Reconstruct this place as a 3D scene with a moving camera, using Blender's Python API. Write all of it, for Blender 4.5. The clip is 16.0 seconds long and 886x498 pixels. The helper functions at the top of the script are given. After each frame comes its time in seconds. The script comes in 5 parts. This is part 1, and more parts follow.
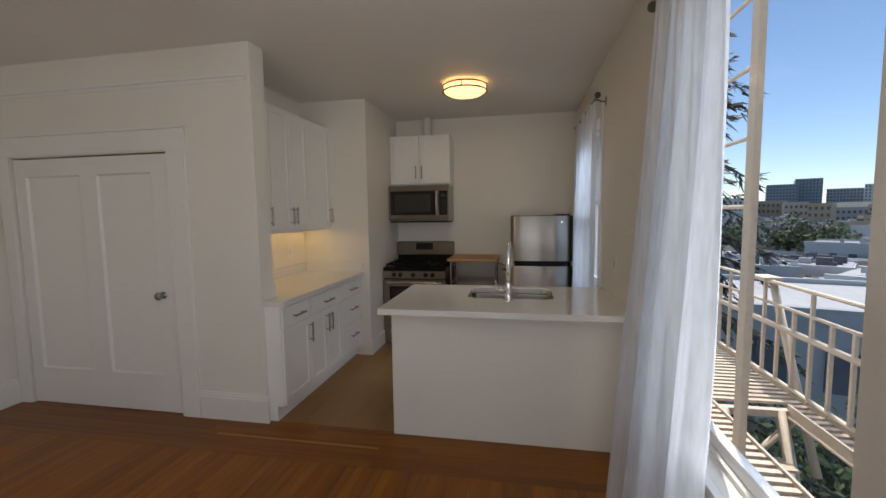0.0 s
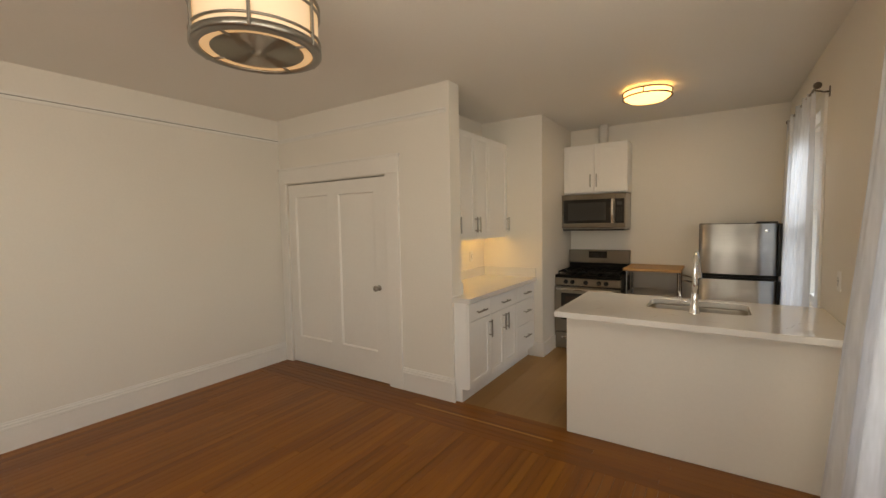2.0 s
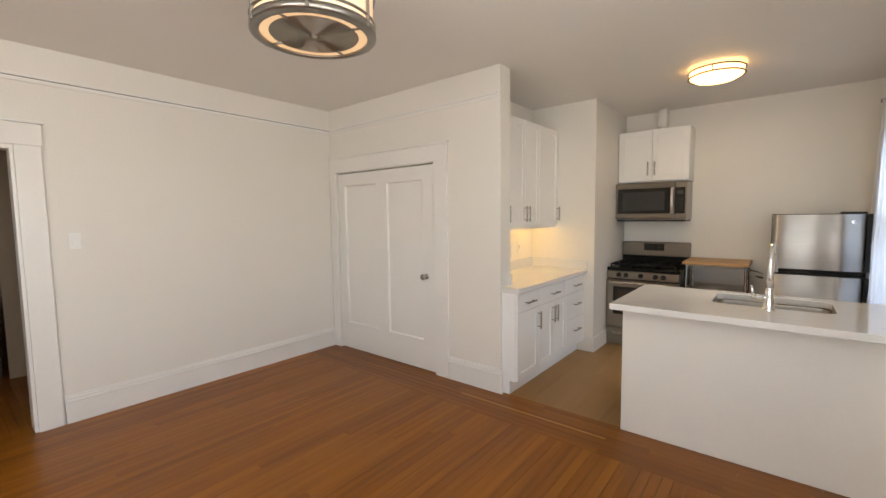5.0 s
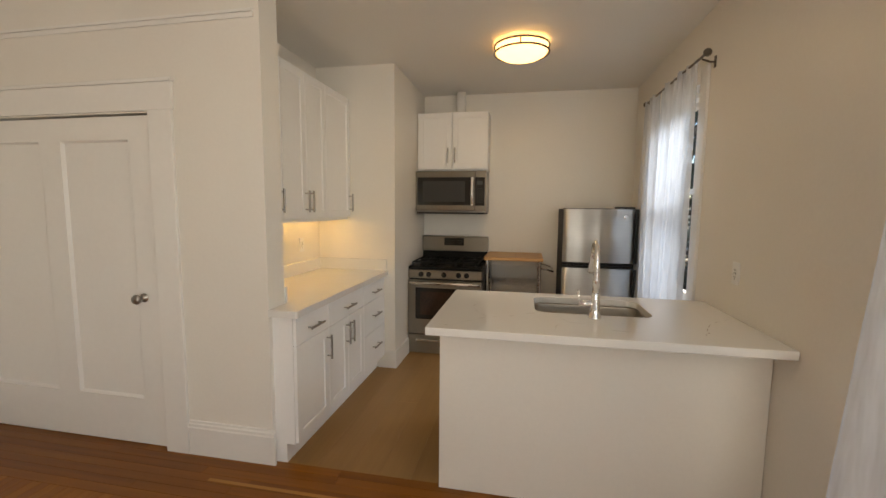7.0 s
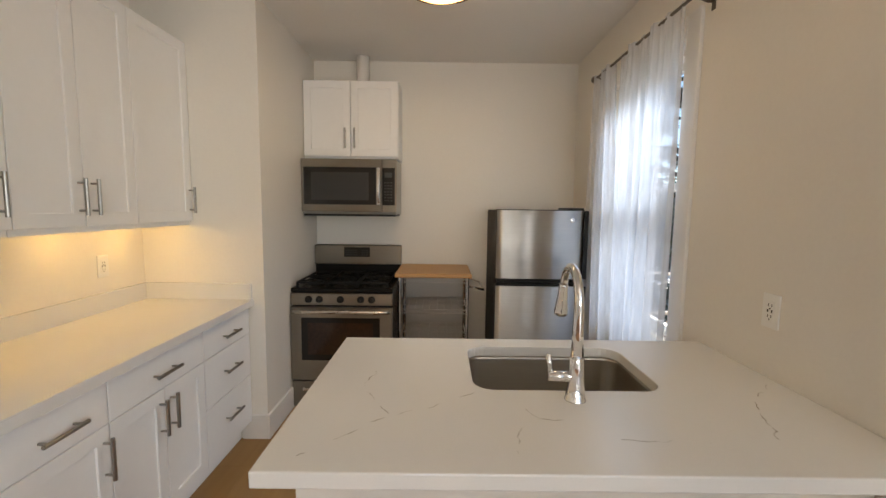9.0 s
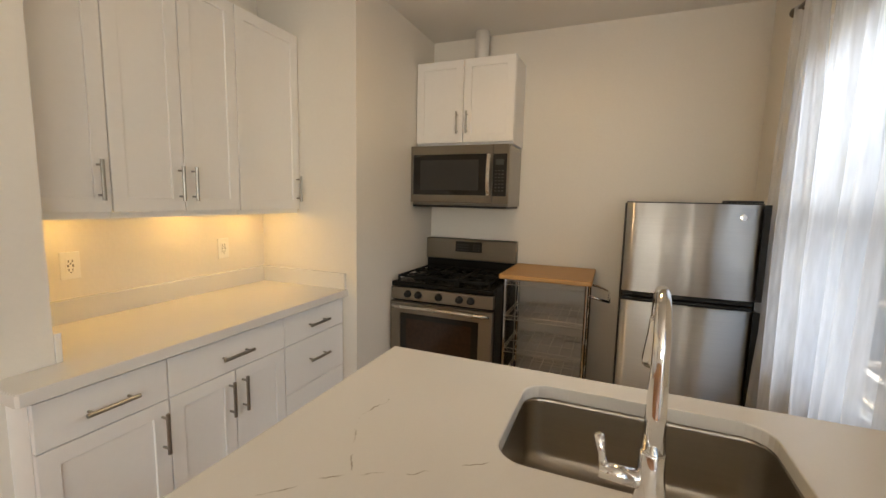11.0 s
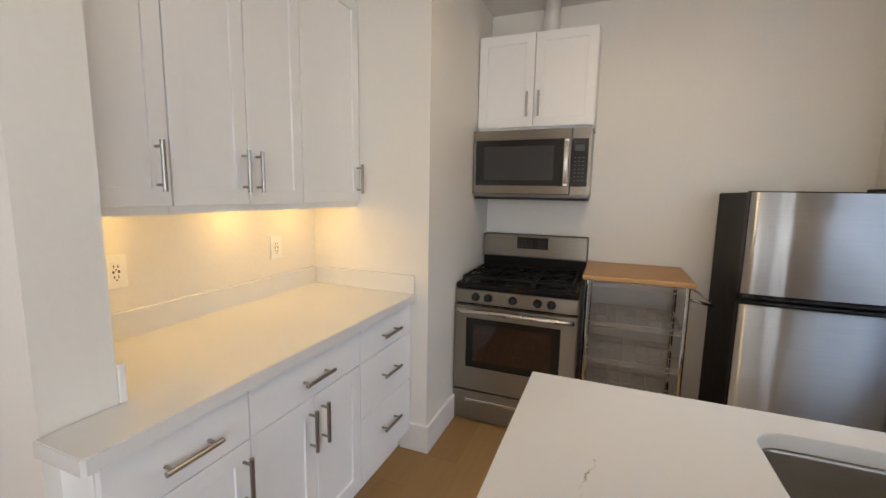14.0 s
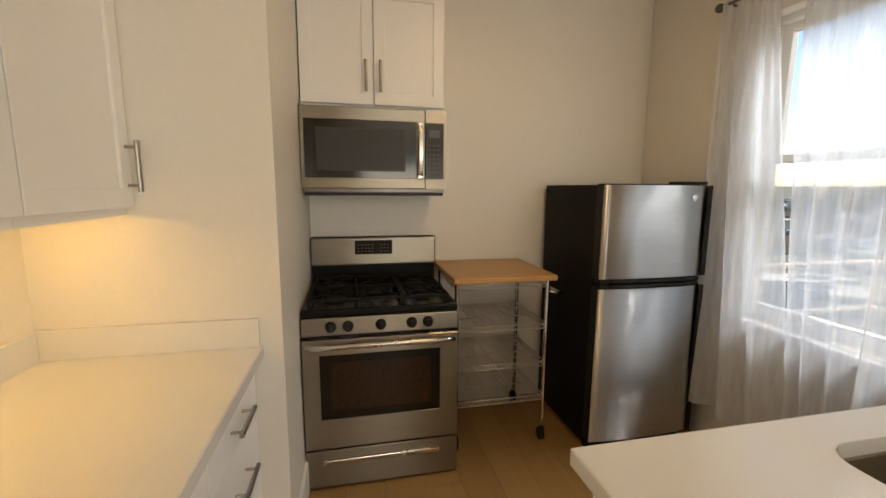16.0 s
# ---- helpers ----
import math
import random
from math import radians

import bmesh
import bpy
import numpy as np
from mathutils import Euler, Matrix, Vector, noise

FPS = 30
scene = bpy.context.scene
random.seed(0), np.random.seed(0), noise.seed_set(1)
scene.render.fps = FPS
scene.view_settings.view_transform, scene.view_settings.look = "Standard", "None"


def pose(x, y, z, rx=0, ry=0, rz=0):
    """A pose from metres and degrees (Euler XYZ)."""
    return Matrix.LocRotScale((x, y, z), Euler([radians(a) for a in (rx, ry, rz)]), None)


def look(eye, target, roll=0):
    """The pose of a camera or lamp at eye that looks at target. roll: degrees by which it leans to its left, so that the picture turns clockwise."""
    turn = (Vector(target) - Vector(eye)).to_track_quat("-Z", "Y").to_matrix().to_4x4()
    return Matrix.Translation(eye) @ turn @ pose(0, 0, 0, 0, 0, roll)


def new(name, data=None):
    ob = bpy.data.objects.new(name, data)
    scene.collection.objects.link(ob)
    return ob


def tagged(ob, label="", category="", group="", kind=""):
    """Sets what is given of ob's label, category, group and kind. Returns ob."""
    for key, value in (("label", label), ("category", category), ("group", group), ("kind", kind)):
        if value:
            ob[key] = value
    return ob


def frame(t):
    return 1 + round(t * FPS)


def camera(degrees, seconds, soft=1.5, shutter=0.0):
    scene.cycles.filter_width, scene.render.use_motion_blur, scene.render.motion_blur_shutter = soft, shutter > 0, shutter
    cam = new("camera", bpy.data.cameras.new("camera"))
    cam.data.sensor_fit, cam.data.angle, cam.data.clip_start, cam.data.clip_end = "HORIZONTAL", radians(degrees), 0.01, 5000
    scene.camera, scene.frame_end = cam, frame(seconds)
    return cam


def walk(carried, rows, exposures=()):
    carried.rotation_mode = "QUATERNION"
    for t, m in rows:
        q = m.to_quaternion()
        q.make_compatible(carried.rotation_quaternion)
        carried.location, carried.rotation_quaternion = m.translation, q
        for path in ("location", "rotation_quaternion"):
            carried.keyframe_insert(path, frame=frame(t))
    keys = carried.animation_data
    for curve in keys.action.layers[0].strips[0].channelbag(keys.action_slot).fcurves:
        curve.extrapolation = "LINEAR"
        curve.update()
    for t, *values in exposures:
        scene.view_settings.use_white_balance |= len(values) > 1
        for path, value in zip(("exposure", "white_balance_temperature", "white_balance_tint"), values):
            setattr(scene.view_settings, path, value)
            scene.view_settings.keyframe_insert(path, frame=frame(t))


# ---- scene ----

cam = camera(93.8, 16.0)
PATH = [
    (0, (0.167, 0.207, 1.53), (-0.205, 2.165, 1.359), -0.8),
    (0.5, (0.197, 0.086, 1.55), (-0.354, 2.002, 1.389), -0.9),
    (1, (0.177, -0.031, 1.536), (-0.547, 1.828, 1.395), -1.0),
    (1.5, (0.179, -0.084, 1.546), (-0.73, 1.692, 1.411), -1.2),
    (2, (0.182, -0.101, 1.549), (-0.913, 1.568, 1.425), -1.1),
    (2.5, (0.192, -0.119, 1.539), (-1.07, 1.429, 1.425), -1.0),
    (3, (0.172, -0.151, 1.542), (-1.22, 1.281, 1.429), -0.7),
    (5.5, (0.068, -0.037, 1.509), (-1.056, 1.605, 1.315), -0.6),
    (6, (-0.028, 0.229, 1.536), (-0.896, 2.017, 1.313), -0.2),
    (6.5, (-0.171, 0.528, 1.495), (-0.787, 2.418, 1.281), 0.3),
    (7, (-0.292, 0.83, 1.492), (-0.676, 2.783, 1.292), 0.5),
    (7.5, (-0.36, 1.151, 1.507), (-0.559, 3.132, 1.325), 0.6),
    (8, (-0.443, 1.423, 1.512), (-0.494, 3.414, 1.339), 0.2),
    (8.5, (-0.43, 1.652, 1.497), (-0.371, 3.643, 1.315), 0.2),
    (9, (-0.329, 1.855, 1.499), (-0.326, 3.845, 1.301), 0.7),
    (9.5, (-0.25, 2.059, 1.479), (-0.414, 4.041, 1.263), 0.8),
    (10, (-0.163, 2.246, 1.48), (-0.617, 4.185, 1.298), 0.4),
    (12.5, (0.087, 2.313, 1.48), (-0.761, 4.091, 1.158), 0.9),
    (13, (-0.029, 2.315, 1.47), (-0.893, 4.086, 1.158), 0.6),
    (13.5, (-0.294, 2.314, 1.464), (-1.134, 4.099, 1.176), 0.5),
    (14, (-0.558, 2.417, 1.458), (-1.293, 4.249, 1.192), 1),
    (14.5, (-0.8, 2.536, 1.461), (-1.281, 4.449, 1.186), 0.9),
    (15, (-0.991, 2.622, 1.456), (-1.103, 4.587, 1.144), 0.1),
    (15.5, (-1.08, 2.769, 1.49), (-0.9, 4.725, 1.162), 0.5),
    (16, (-1.185, 2.908, 1.468), (-0.767, 4.835, 1.176), 0.4),
]
EXPOSURES = [(0.0, 0.12, 6300, 10), (1.0, 0.27, 7150, 10), (1.5, 0.33, 7650, 10), (2.0, 0.63, 8000, 10), (2.5, 1.01, 7700, 10), (3.0, 1.27, 5950, 10),
             (5.5, 1.17, 6800, 10), (6.0, 0.98, 6950, 10), (6.5, 0.9, 7050, 10), (7.0, 0.86, 7350, 10), (8.0, 1.05, 6700, 10), (8.5, 1.08, 6800, 10), (9.0, 1.05, 6750, 10),
             (10.0, 1.08, 7350, 10), (12.5, 1.04, 7500, 10), (13.5, 1.22, 7200, 10), (14.0, 1.28, 6100, 10), (14.5, 1.3, 5750, 10), (15.0, 1.15, 7500, 10), (16.0, 1.03, 7850, 10)]
walk(cam, [(t, look(eye, target, roll)) for t, eye, target, roll in PATH], EXPOSURES)

# ---- light ----
SUN_DIR = Vector((0.13, 0.5, 1.0)).normalized()
world = bpy.data.worlds.new("sky")
scene.world = world
world.use_nodes = True
wn = world.node_tree.nodes
sky = wn.new("ShaderNodeTexSky")
sky.sky_type = "NISHITA"
sky.sun_disc = False
sky.sun_elevation = math.asin(SUN_DIR.z)
sky.sun_rotation = math.atan2(SUN_DIR.x, SUN_DIR.y)
sky.air_density = 1.0
sky.dust_density = 0.1
sky.altitude = 1200
sky.ozone_density = 2.0
world.node_tree.links.new(sky.outputs[0], wn["Background"].inputs[0])
wn["Background"].inputs[1].default_value = 0.12
sun = new("sun", bpy.data.lights.new("sun", "SUN"))
sun.data.energy, sun.data.angle, sun.data.color = 3.8, radians(0.5), (1.0, 0.95, 0.88)
sun.matrix_world = look(SUN_DIR * 40, (0, 0, 0))


def window_lamp(name, y0, y1, z0, z1, x, power):
    """An area lamp for skylight in a window opening, shining into the room; callers may move it."""
    data = bpy.data.lights.new(name, "AREA")
    data.shape, data.size, data.size_y = "RECTANGLE", y1 - y0, z1 - z0
    data.energy, data.color = power, (1.0, 0.975, 0.94)
    ob = new(name, data)
    ob.matrix_world = look((x, (y0 + y1) / 2, (z0 + z1) / 2), (x - 1, (y0 + y1) / 2, (z0 + z1) / 2 + 1.5))
    return ob


# added fill lamp, hung unseen in the air outside above the kitchen window
kitchen_fill = window_lamp("kitchen_fill_lamp", 3.7, 4.9, 0, 1.2, 0.0, 105)
kitchen_fill.matrix_world = look((2.6, 4.6, 3.45), (0.3, 4.4, 1.9))
kitchen_fill.data.color = (0.78, 0.88, 1.0)
living_sky = window_lamp("skylight_living", 0, 0.38, 0.70, 2.30, 0.0, 4.5)
living_sky.matrix_world = look((0.90, 1.36, 1.5), (-0.1, 1.9, 1.75))
window_lamp("skylight_side", -2.5, 0.9, 0.65, 2.3, 1.06, 38)
# added fill lamp behind the camera, brightening the peninsula front and end wall
back = window_lamp("back_fill_lamp", -0.9, 0.65, 0.65, 2.3, 0.0, 35)
back.matrix_world = look((-0.125, -3.3, 1.475), (-0.125, 0.0, 5.2))

# the kitchen's flush ceiling light
bulb = new("flush_light_bulb", bpy.data.lights.new("flush_light_bulb", "AREA"))
bulb.data.shape, bulb.data.size, bulb.data.energy, bulb.data.color = "DISK", 0.36, 2.1, (1.0, 0.78, 0.48)
bulb.matrix_world = look((-0.352, 4.135, 2.60), (-0.352, 4.1351, 1.0))

# ---- materials ----
def material(name, color, rough=0.5, metal=0.0, vary=0.06, scale=6.0, grain=40.0, bump=0.03, stretch=(1, 1, 1), coat=0.0, spec=0.5, rand=0.0):
    """A principled surface with stains at a large scale and grain at a fine one."""
    m = bpy.data.materials.new(name)
    m.use_nodes = True
    n, l = m.node_tree.nodes, m.node_tree.links
    b = n["Principled BSDF"]
    b.inputs["Metallic"].default_value = metal
    b.inputs["Coat Weight"].default_value = coat
    b.inputs["Specular IOR Level"].default_value = spec
    co, mp = n.new("ShaderNodeTexCoord"), n.new("ShaderNodeMapping")
    mp.inputs["Scale"].default_value = stretch
    l.new(co.outputs["Object"], mp.inputs[0])
    big, fine = n.new("ShaderNodeTexNoise"), n.new("ShaderNodeTexNoise")
    big.inputs["Scale"].default_value, fine.inputs["Scale"].default_value = scale, grain
    big.inputs["Detail"].default_value, fine.inputs["Detail"].default_value = 4, 5
    l.new(mp.outputs[0], big.inputs["Vector"])
    l.new(mp.outputs[0], fine.inputs["Vector"])
    add = n.new("ShaderNodeMath")
    add.operation = "MULTIPLY_ADD"
    add.inputs[1].default_value = 0.5
    l.new(fine.outputs["Fac"], add.inputs[0])
    half = n.new("ShaderNodeMath")
    half.operation = "MULTIPLY"
    half.inputs[1].default_value = 0.5
    l.new(big.outputs["Fac"], half.inputs[0])
    l.new(half.outputs[0], add.inputs[2])
    ramp = n.new("ShaderNodeValToRGB")
    c = Vector(color)
    ramp.color_ramp.elements[0].position, ramp.color_ramp.elements[1].position = 0.3, 0.7
    ramp.color_ramp.elements[0].color = (*(c * (1 - vary)), 1)
    ramp.color_ramp.elements[1].color = (*[min(v * (1 + vary), 1) for v in c], 1)
    l.new(add.outputs[0], ramp.inputs[0])
    last = ramp.outputs[0]
    if rand:
        info, hsv, sc = n.new("ShaderNodeObjectInfo"), n.new("ShaderNodeHueSaturation"), n.new("ShaderNodeMapRange")
        sc.inputs["To Min"].default_value, sc.inputs["To Max"].default_value = 1 - rand, 1 + rand
        l.new(info.outputs["Random"], sc.inputs["Value"])
        l.new(sc.outputs[0], hsv.inputs["Value"])
        l.new(last, hsv.inputs["Color"])
        last = hsv.outputs[0]
    l.new(last, b.inputs["Base Color"])
    rr = n.new("ShaderNodeMapRange")
    rr.inputs["To Min"].default_value, rr.inputs["To Max"].default_value = rough * 0.85, min(rough * 1.15, 1)
    l.new(big.outputs["Fac"], rr.inputs["Value"])
    l.new(rr.outputs[0], b.inputs["Roughness"])
    bp = n.new("ShaderNodeBump")
    bp.inputs["Strength"].default_value, bp.inputs["Distance"].default_value = bump, 0.02
    l.new(fine.outputs["Fac"], bp.inputs["Height"])
    l.new(bp.outputs[0], b.inputs["Normal"])
    return m


def glowing(name, color, strength):
    m = bpy.data.materials.new(name)
    m.use_nodes = True
    b = m.node_tree.nodes["Principled BSDF"]
    b.inputs["Base Color"].default_value = (0.8, 0.75, 0.65, 1)
    b.inputs["Emission Color"].default_value = (*color, 1)
    b.inputs["Emission Strength"].default_value = strength
    return m


WALL = material("wall_paint", (0.80, 0.765, 0.70), 0.42, vary=0.02, scale=1.5, grain=60, bump=0.04)
CEIL = material("ceiling_paint", (0.80, 0.77, 0.72), 0.5, vary=0.02, scale=1.2, grain=50, bump=0.05)
TRIM = material("trim_paint", (0.82, 0.80, 0.76), 0.32, vary=0.02, scale=3, grain=30, bump=0.03)
CABINET = material("cabinet_paint", (0.87, 0.865, 0.85), 0.38, vary=0.015, scale=4, grain=35, bump=0.015)
def brushed(name, color, rough, aniso=0.85):
    """Metal brushed crosswise, which draws reflections out upright."""
    m = material(name, color, rough, 1.0, vary=0.06, scale=4, grain=40, bump=0.0, stretch=(1, 1, 25))
    n, l = m.node_tree.nodes, m.node_tree.links
    tan = n.new("ShaderNodeCombineXYZ")
    tan.inputs["Z"].default_value = 1.0
    b = n["Principled BSDF"]
    b.inputs["Anisotropic"].default_value = aniso
    l.new(tan.outputs[0], b.inputs["Tangent"])
    return m


def long_brushed(name, color, rough, draw):
    """Sheet steel with a fine crosswise brush, so that windows show in it as long upright streaks."""
    m = material(name, color, rough, 1.0, vary=0.05, scale=4, grain=40, bump=0.0, stretch=(1, 1, 25))
    n, l = m.node_tree.nodes, m.node_tree.links
    old, g, tan = n["Principled BSDF"], n.new("ShaderNodeBsdfAnisotropic"), n.new("ShaderNodeCombineXYZ")
    tan.inputs["Z"].default_value = 1.0
    g.inputs["Roughness"].default_value, g.inputs["Anisotropy"].default_value = rough, -draw
    l.new(tan.outputs[0], g.inputs["Tangent"])
    if old.inputs["Base Color"].links:
        l.new(old.inputs["Base Color"].links[0].from_socket, g.inputs["Color"])
    else:
        g.inputs["Color"].default_value = (*color, 1)
    co, mp, no, bu = n.new("ShaderNodeTexCoord"), n.new("ShaderNodeMapping"), n.new("ShaderNodeTexNoise"), n.new("ShaderNodeBump")
    mp.inputs["Scale"].default_value = (9, 0.5, 0.35)
    no.inputs["Scale"].default_value, no.inputs["Detail"].default_value = 1.0, 1.0
    bu.inputs["Strength"].default_value, bu.inputs["Distance"].default_value = 0.5, 0.006
    l.new(co.outputs["Object"], mp.inputs[0])
    l.new(mp.outputs[0], no.inputs["Vector"])
    l.new(no.outputs["Fac"], bu.inputs["Height"])
    l.new(bu.outputs[0], g.inputs["Normal"])
    l.new(g.outputs[0], n["Material Output"].inputs["Surface"])
    return m


STEEL = brushed("brushed_steel", (0.43, 0.415, 0.39), 0.44, 0.97)
DOORSTEEL = long_brushed("door_steel", (0.72, 0.705, 0.68), 0.34, 0.84)
STEEL_H = brushed("brushed_steel_dull", (0.285, 0.255, 0.21), 0.34)
GRIP = material("bright_handle_steel", (0.62, 0.585, 0.53), 0.27, 1.0, vary=0.04, scale=8, grain=60, bump=0.0)
SINKSTEEL = material("sink_steel", (0.42, 0.385, 0.33), 0.30, 1.0, vary=0.06, scale=5, grain=90, bump=0.004, stretch=(1, 20, 20))
SPUN = material("spun_nickel", (0.42, 0.39, 0.33), 0.34, 1.0, vary=0.05, scale=30, grain=120, bump=0.0)
spin, disc = SPUN.node_tree.nodes.new("ShaderNodeTangent"), SPUN.node_tree.nodes.new("ShaderNodeBsdfAnisotropic")
spin.direction_type, spin.axis = "RADIAL", "Z"
disc.inputs["Color"].default_value = (0.42, 0.39, 0.33, 1)
disc.inputs["Roughness"].default_value, disc.inputs["Anisotropy"].default_value = 0.42, 0.72
SPUN.node_tree.links.new(spin.outputs[0], disc.inputs["Tangent"])
SPUN.node_tree.links.new(disc.outputs[0], SPUN.node_tree.nodes["Material Output"].inputs["Surface"])
CHROME = material("chrome", (0.8, 0.8, 0.8), 0.06, 1.0, vary=0.01, bump=0.0)
NICKEL = material("satin_nickel", (0.36, 0.345, 0.315), 0.32, 1.0, vary=0.03, bump=0.01)
BRONZE = material("dark_pewter", (0.16, 0.14, 0.12), 0.35, 0.9, vary=0.1, bump=0.02)
BLACK = material("black_enamel", (0.010, 0.009, 0.008), 0.25, vary=0.2, bump=0.01, spec=0.15)
IRON = material("cast_iron", (0.015, 0.015, 0.015), 0.6, vary=0.3, grain=150, bump=0.08, spec=0.1)
RUBBER = material("black_plastic", (0.014, 0.013, 0.012), 0.45, vary=0.1, bump=0.02, spec=0.25)
SIDEBLACK = material("textured_black_paint", (0.009, 0.008, 0.007), 0.5, vary=0.15, scale=8, grain=220, bump=0.05, spec=0.12)
DARKGLASS = material("dark_glass", (0.016, 0.013, 0.010), 0.1, vary=0.1, scale=2, bump=0.0, spec=0.35)
OVENGLASS = material("oven_glass", (0.035, 0.018, 0.010), 0.08, vary=0.4, scale=3, bump=0.0)
PLASTIC = material("white_plastic", (0.86, 0.85, 0.82), 0.35, vary=0.02, bump=0.01)
SLOT = material("socket_slot", (0.05, 0.045, 0.04), 0.5)
BAMBOO = material("bamboo_board", (0.52, 0.285, 0.10), 0.42, vary=0.15, scale=3, grain=12, bump=0.04, stretch=(2, 40, 40))
ESCAPE = material("cream_enamel_rusty", (0.62, 0.50, 0.38), 0.5, vary=0.12, scale=5, grain=40, bump=0.1)
KEYGREY = material("key_grey", (0.04, 0.04, 0.037), 0.5)
WIRE = material("dull_chrome_wire", (0.85, 0.81, 0.74), 0.42, 1.0, vary=0.05)
DISPLAY = material("display_grey", (0.05, 0.055, 0.05), 0.25)
SCREEN = material("mesh_screen", (0.035, 0.033, 0.03), 0.4, vary=0.05, spec=0.3, bump=0.0)
DARKDOOR = material("dark_hall_door", (0.075, 0.045, 0.028), 0.45, vary=0.15, bump=0.03)
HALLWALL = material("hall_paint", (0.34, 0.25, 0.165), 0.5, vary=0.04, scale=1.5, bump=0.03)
# dark colour that paints the shadow in the picture rail's groove
RAILSHADE = material("rail_gap_shade", (0.16, 0.14, 0.12), 0.9, vary=0.3)
SHADE = glowing("fabric_shade_glow", (1.0, 0.55, 0.20), 0.25)
BOWL = glowing("glass_bowl_glow", (1.0, 0.56, 0.20), 2.2)
PUCK = glowing("puck_glow", (1.0, 0.60, 0.17), 24.0)


def wood_floor(name, dark, light, rough, along):
    """Strip flooring: long grain along one axis, each piece with its own tone."""
    m = bpy.data.materials.new(name)
    m.use_nodes = True
    n, l = m.node_tree.nodes, m.node_tree.links
    b = n["Principled BSDF"]
    b.inputs["Specular IOR Level"].default_value = 0.28
    co, mp, info = n.new("ShaderNodeNewGeometry"), n.new("ShaderNodeMapping"), n.new("ShaderNodeObjectInfo")
    mp.inputs["Scale"].default_value = (30, 1.2, 1) if along == "y" else (1.2, 30, 1)
    off = n.new("ShaderNodeVectorMath")
    off.operation = "MULTIPLY_ADD"
    off.inputs[1].default_value = (37, 37, 37)
    l.new(info.outputs["Random"], off.inputs[0])
    l.new(co.outputs["Position"], mp.inputs[0])
    l.new(mp.outputs[0], off.inputs[2])
    g = n.new("ShaderNodeTexNoise")
    g.inputs["Scale"].default_value, g.inputs["Detail"].default_value = 1.0, 6
    l.new(off.outputs[0], g.inputs["Vector"])
    mix = n.new("ShaderNodeMath")
    mix.operation = "MULTIPLY_ADD"
    mix.inputs[1].default_value = 0.34
    l.new(info.outputs["Random"], mix.inputs[0])
    half = n.new("ShaderNodeMath")
    half.operation = "MULTIPLY"
    half.inputs[1].default_value = 0.76
    l.new(g.outputs["Fac"], half.inputs[0])
    l.new(half.outputs[0], mix.inputs[2])
    ramp = n.new("ShaderNodeValToRGB")
    ramp.color_ramp.elements[0].position, ramp.color_ramp.elements[1].position = 0.15, 0.85
    ramp.color_ramp.elements[0].color, ramp.color_ramp.elements[1].color = (*dark, 1), (*light, 1)
    l.new(mix.outputs[0], ramp.inputs[0])
    l.new(ramp.outputs[0], b.inputs["Base Color"])
    wear = n.new("ShaderNodeTexNoise")
    wear.inputs["Scale"].default_value = 2.5
    l.new(co.outputs["Position"], wear.inputs["Vector"])
    rr = n.new("ShaderNodeMapRange")
    rr.inputs["To Min"].default_value, rr.inputs["To Max"].default_value = rough * 0.75, rough * 1.25
    l.new(wear.outputs["Fac"], rr.inputs["Value"])
    l.new(rr.outputs[0], b.inputs["Roughness"])
    bp = n.new("ShaderNodeBump")
    bp.inputs["Strength"].default_value, bp.inputs["Distance"].default_value = 0.05, 0.01
    l.new(g.outputs["Fac"], bp.inputs["Height"])
    l.new(bp.outputs[0], b.inputs["Normal"])
    return m


FIR = wood_floor("fir_strip_floor", (0.152, 0.046, 0.0030), (0.345, 0.122, 0.0088), 0.32, "y")
FIR_X = wood_floor("fir_border_floor", (0.137, 0.041, 0.0032), (0.285, 0.10, 0.0092), 0.32, "x")
FIR_PALE = wood_floor("pale_inlay", (0.34, 0.15, 0.03), (0.46, 0.22, 0.05), 0.3, "x")
OAK = wood_floor("kitchen_plank_floor", (0.265, 0.145, 0.052), (0.34, 0.195, 0.074), 0.38, "y")


# the veins of the peninsula's slab, on plan
VEINS = [[(-0.56, 3.25), (-0.579, 3.152), (-0.523, 3.03), (-0.466, 2.953), (-0.514, 2.904), (-0.596, 2.821), (-0.66, 2.77)],
         [(-0.466, 2.953), (-0.35, 3.004), (-0.295, 3.059), (-0.219, 3.108)],
         [(-0.099, 3.031), (-0.059, 2.943), (-0.129, 2.864), (-0.146, 2.779)],
         [(-0.059, 2.943), (0.023, 2.932), (0.068, 2.896)],
         [(0.817, 3.228), (0.617, 3.057), (0.569, 2.943), (0.53, 2.85)],
         [(0.126, 2.848), (0.193, 2.833), (0.287, 2.851), (0.345, 2.828)]]


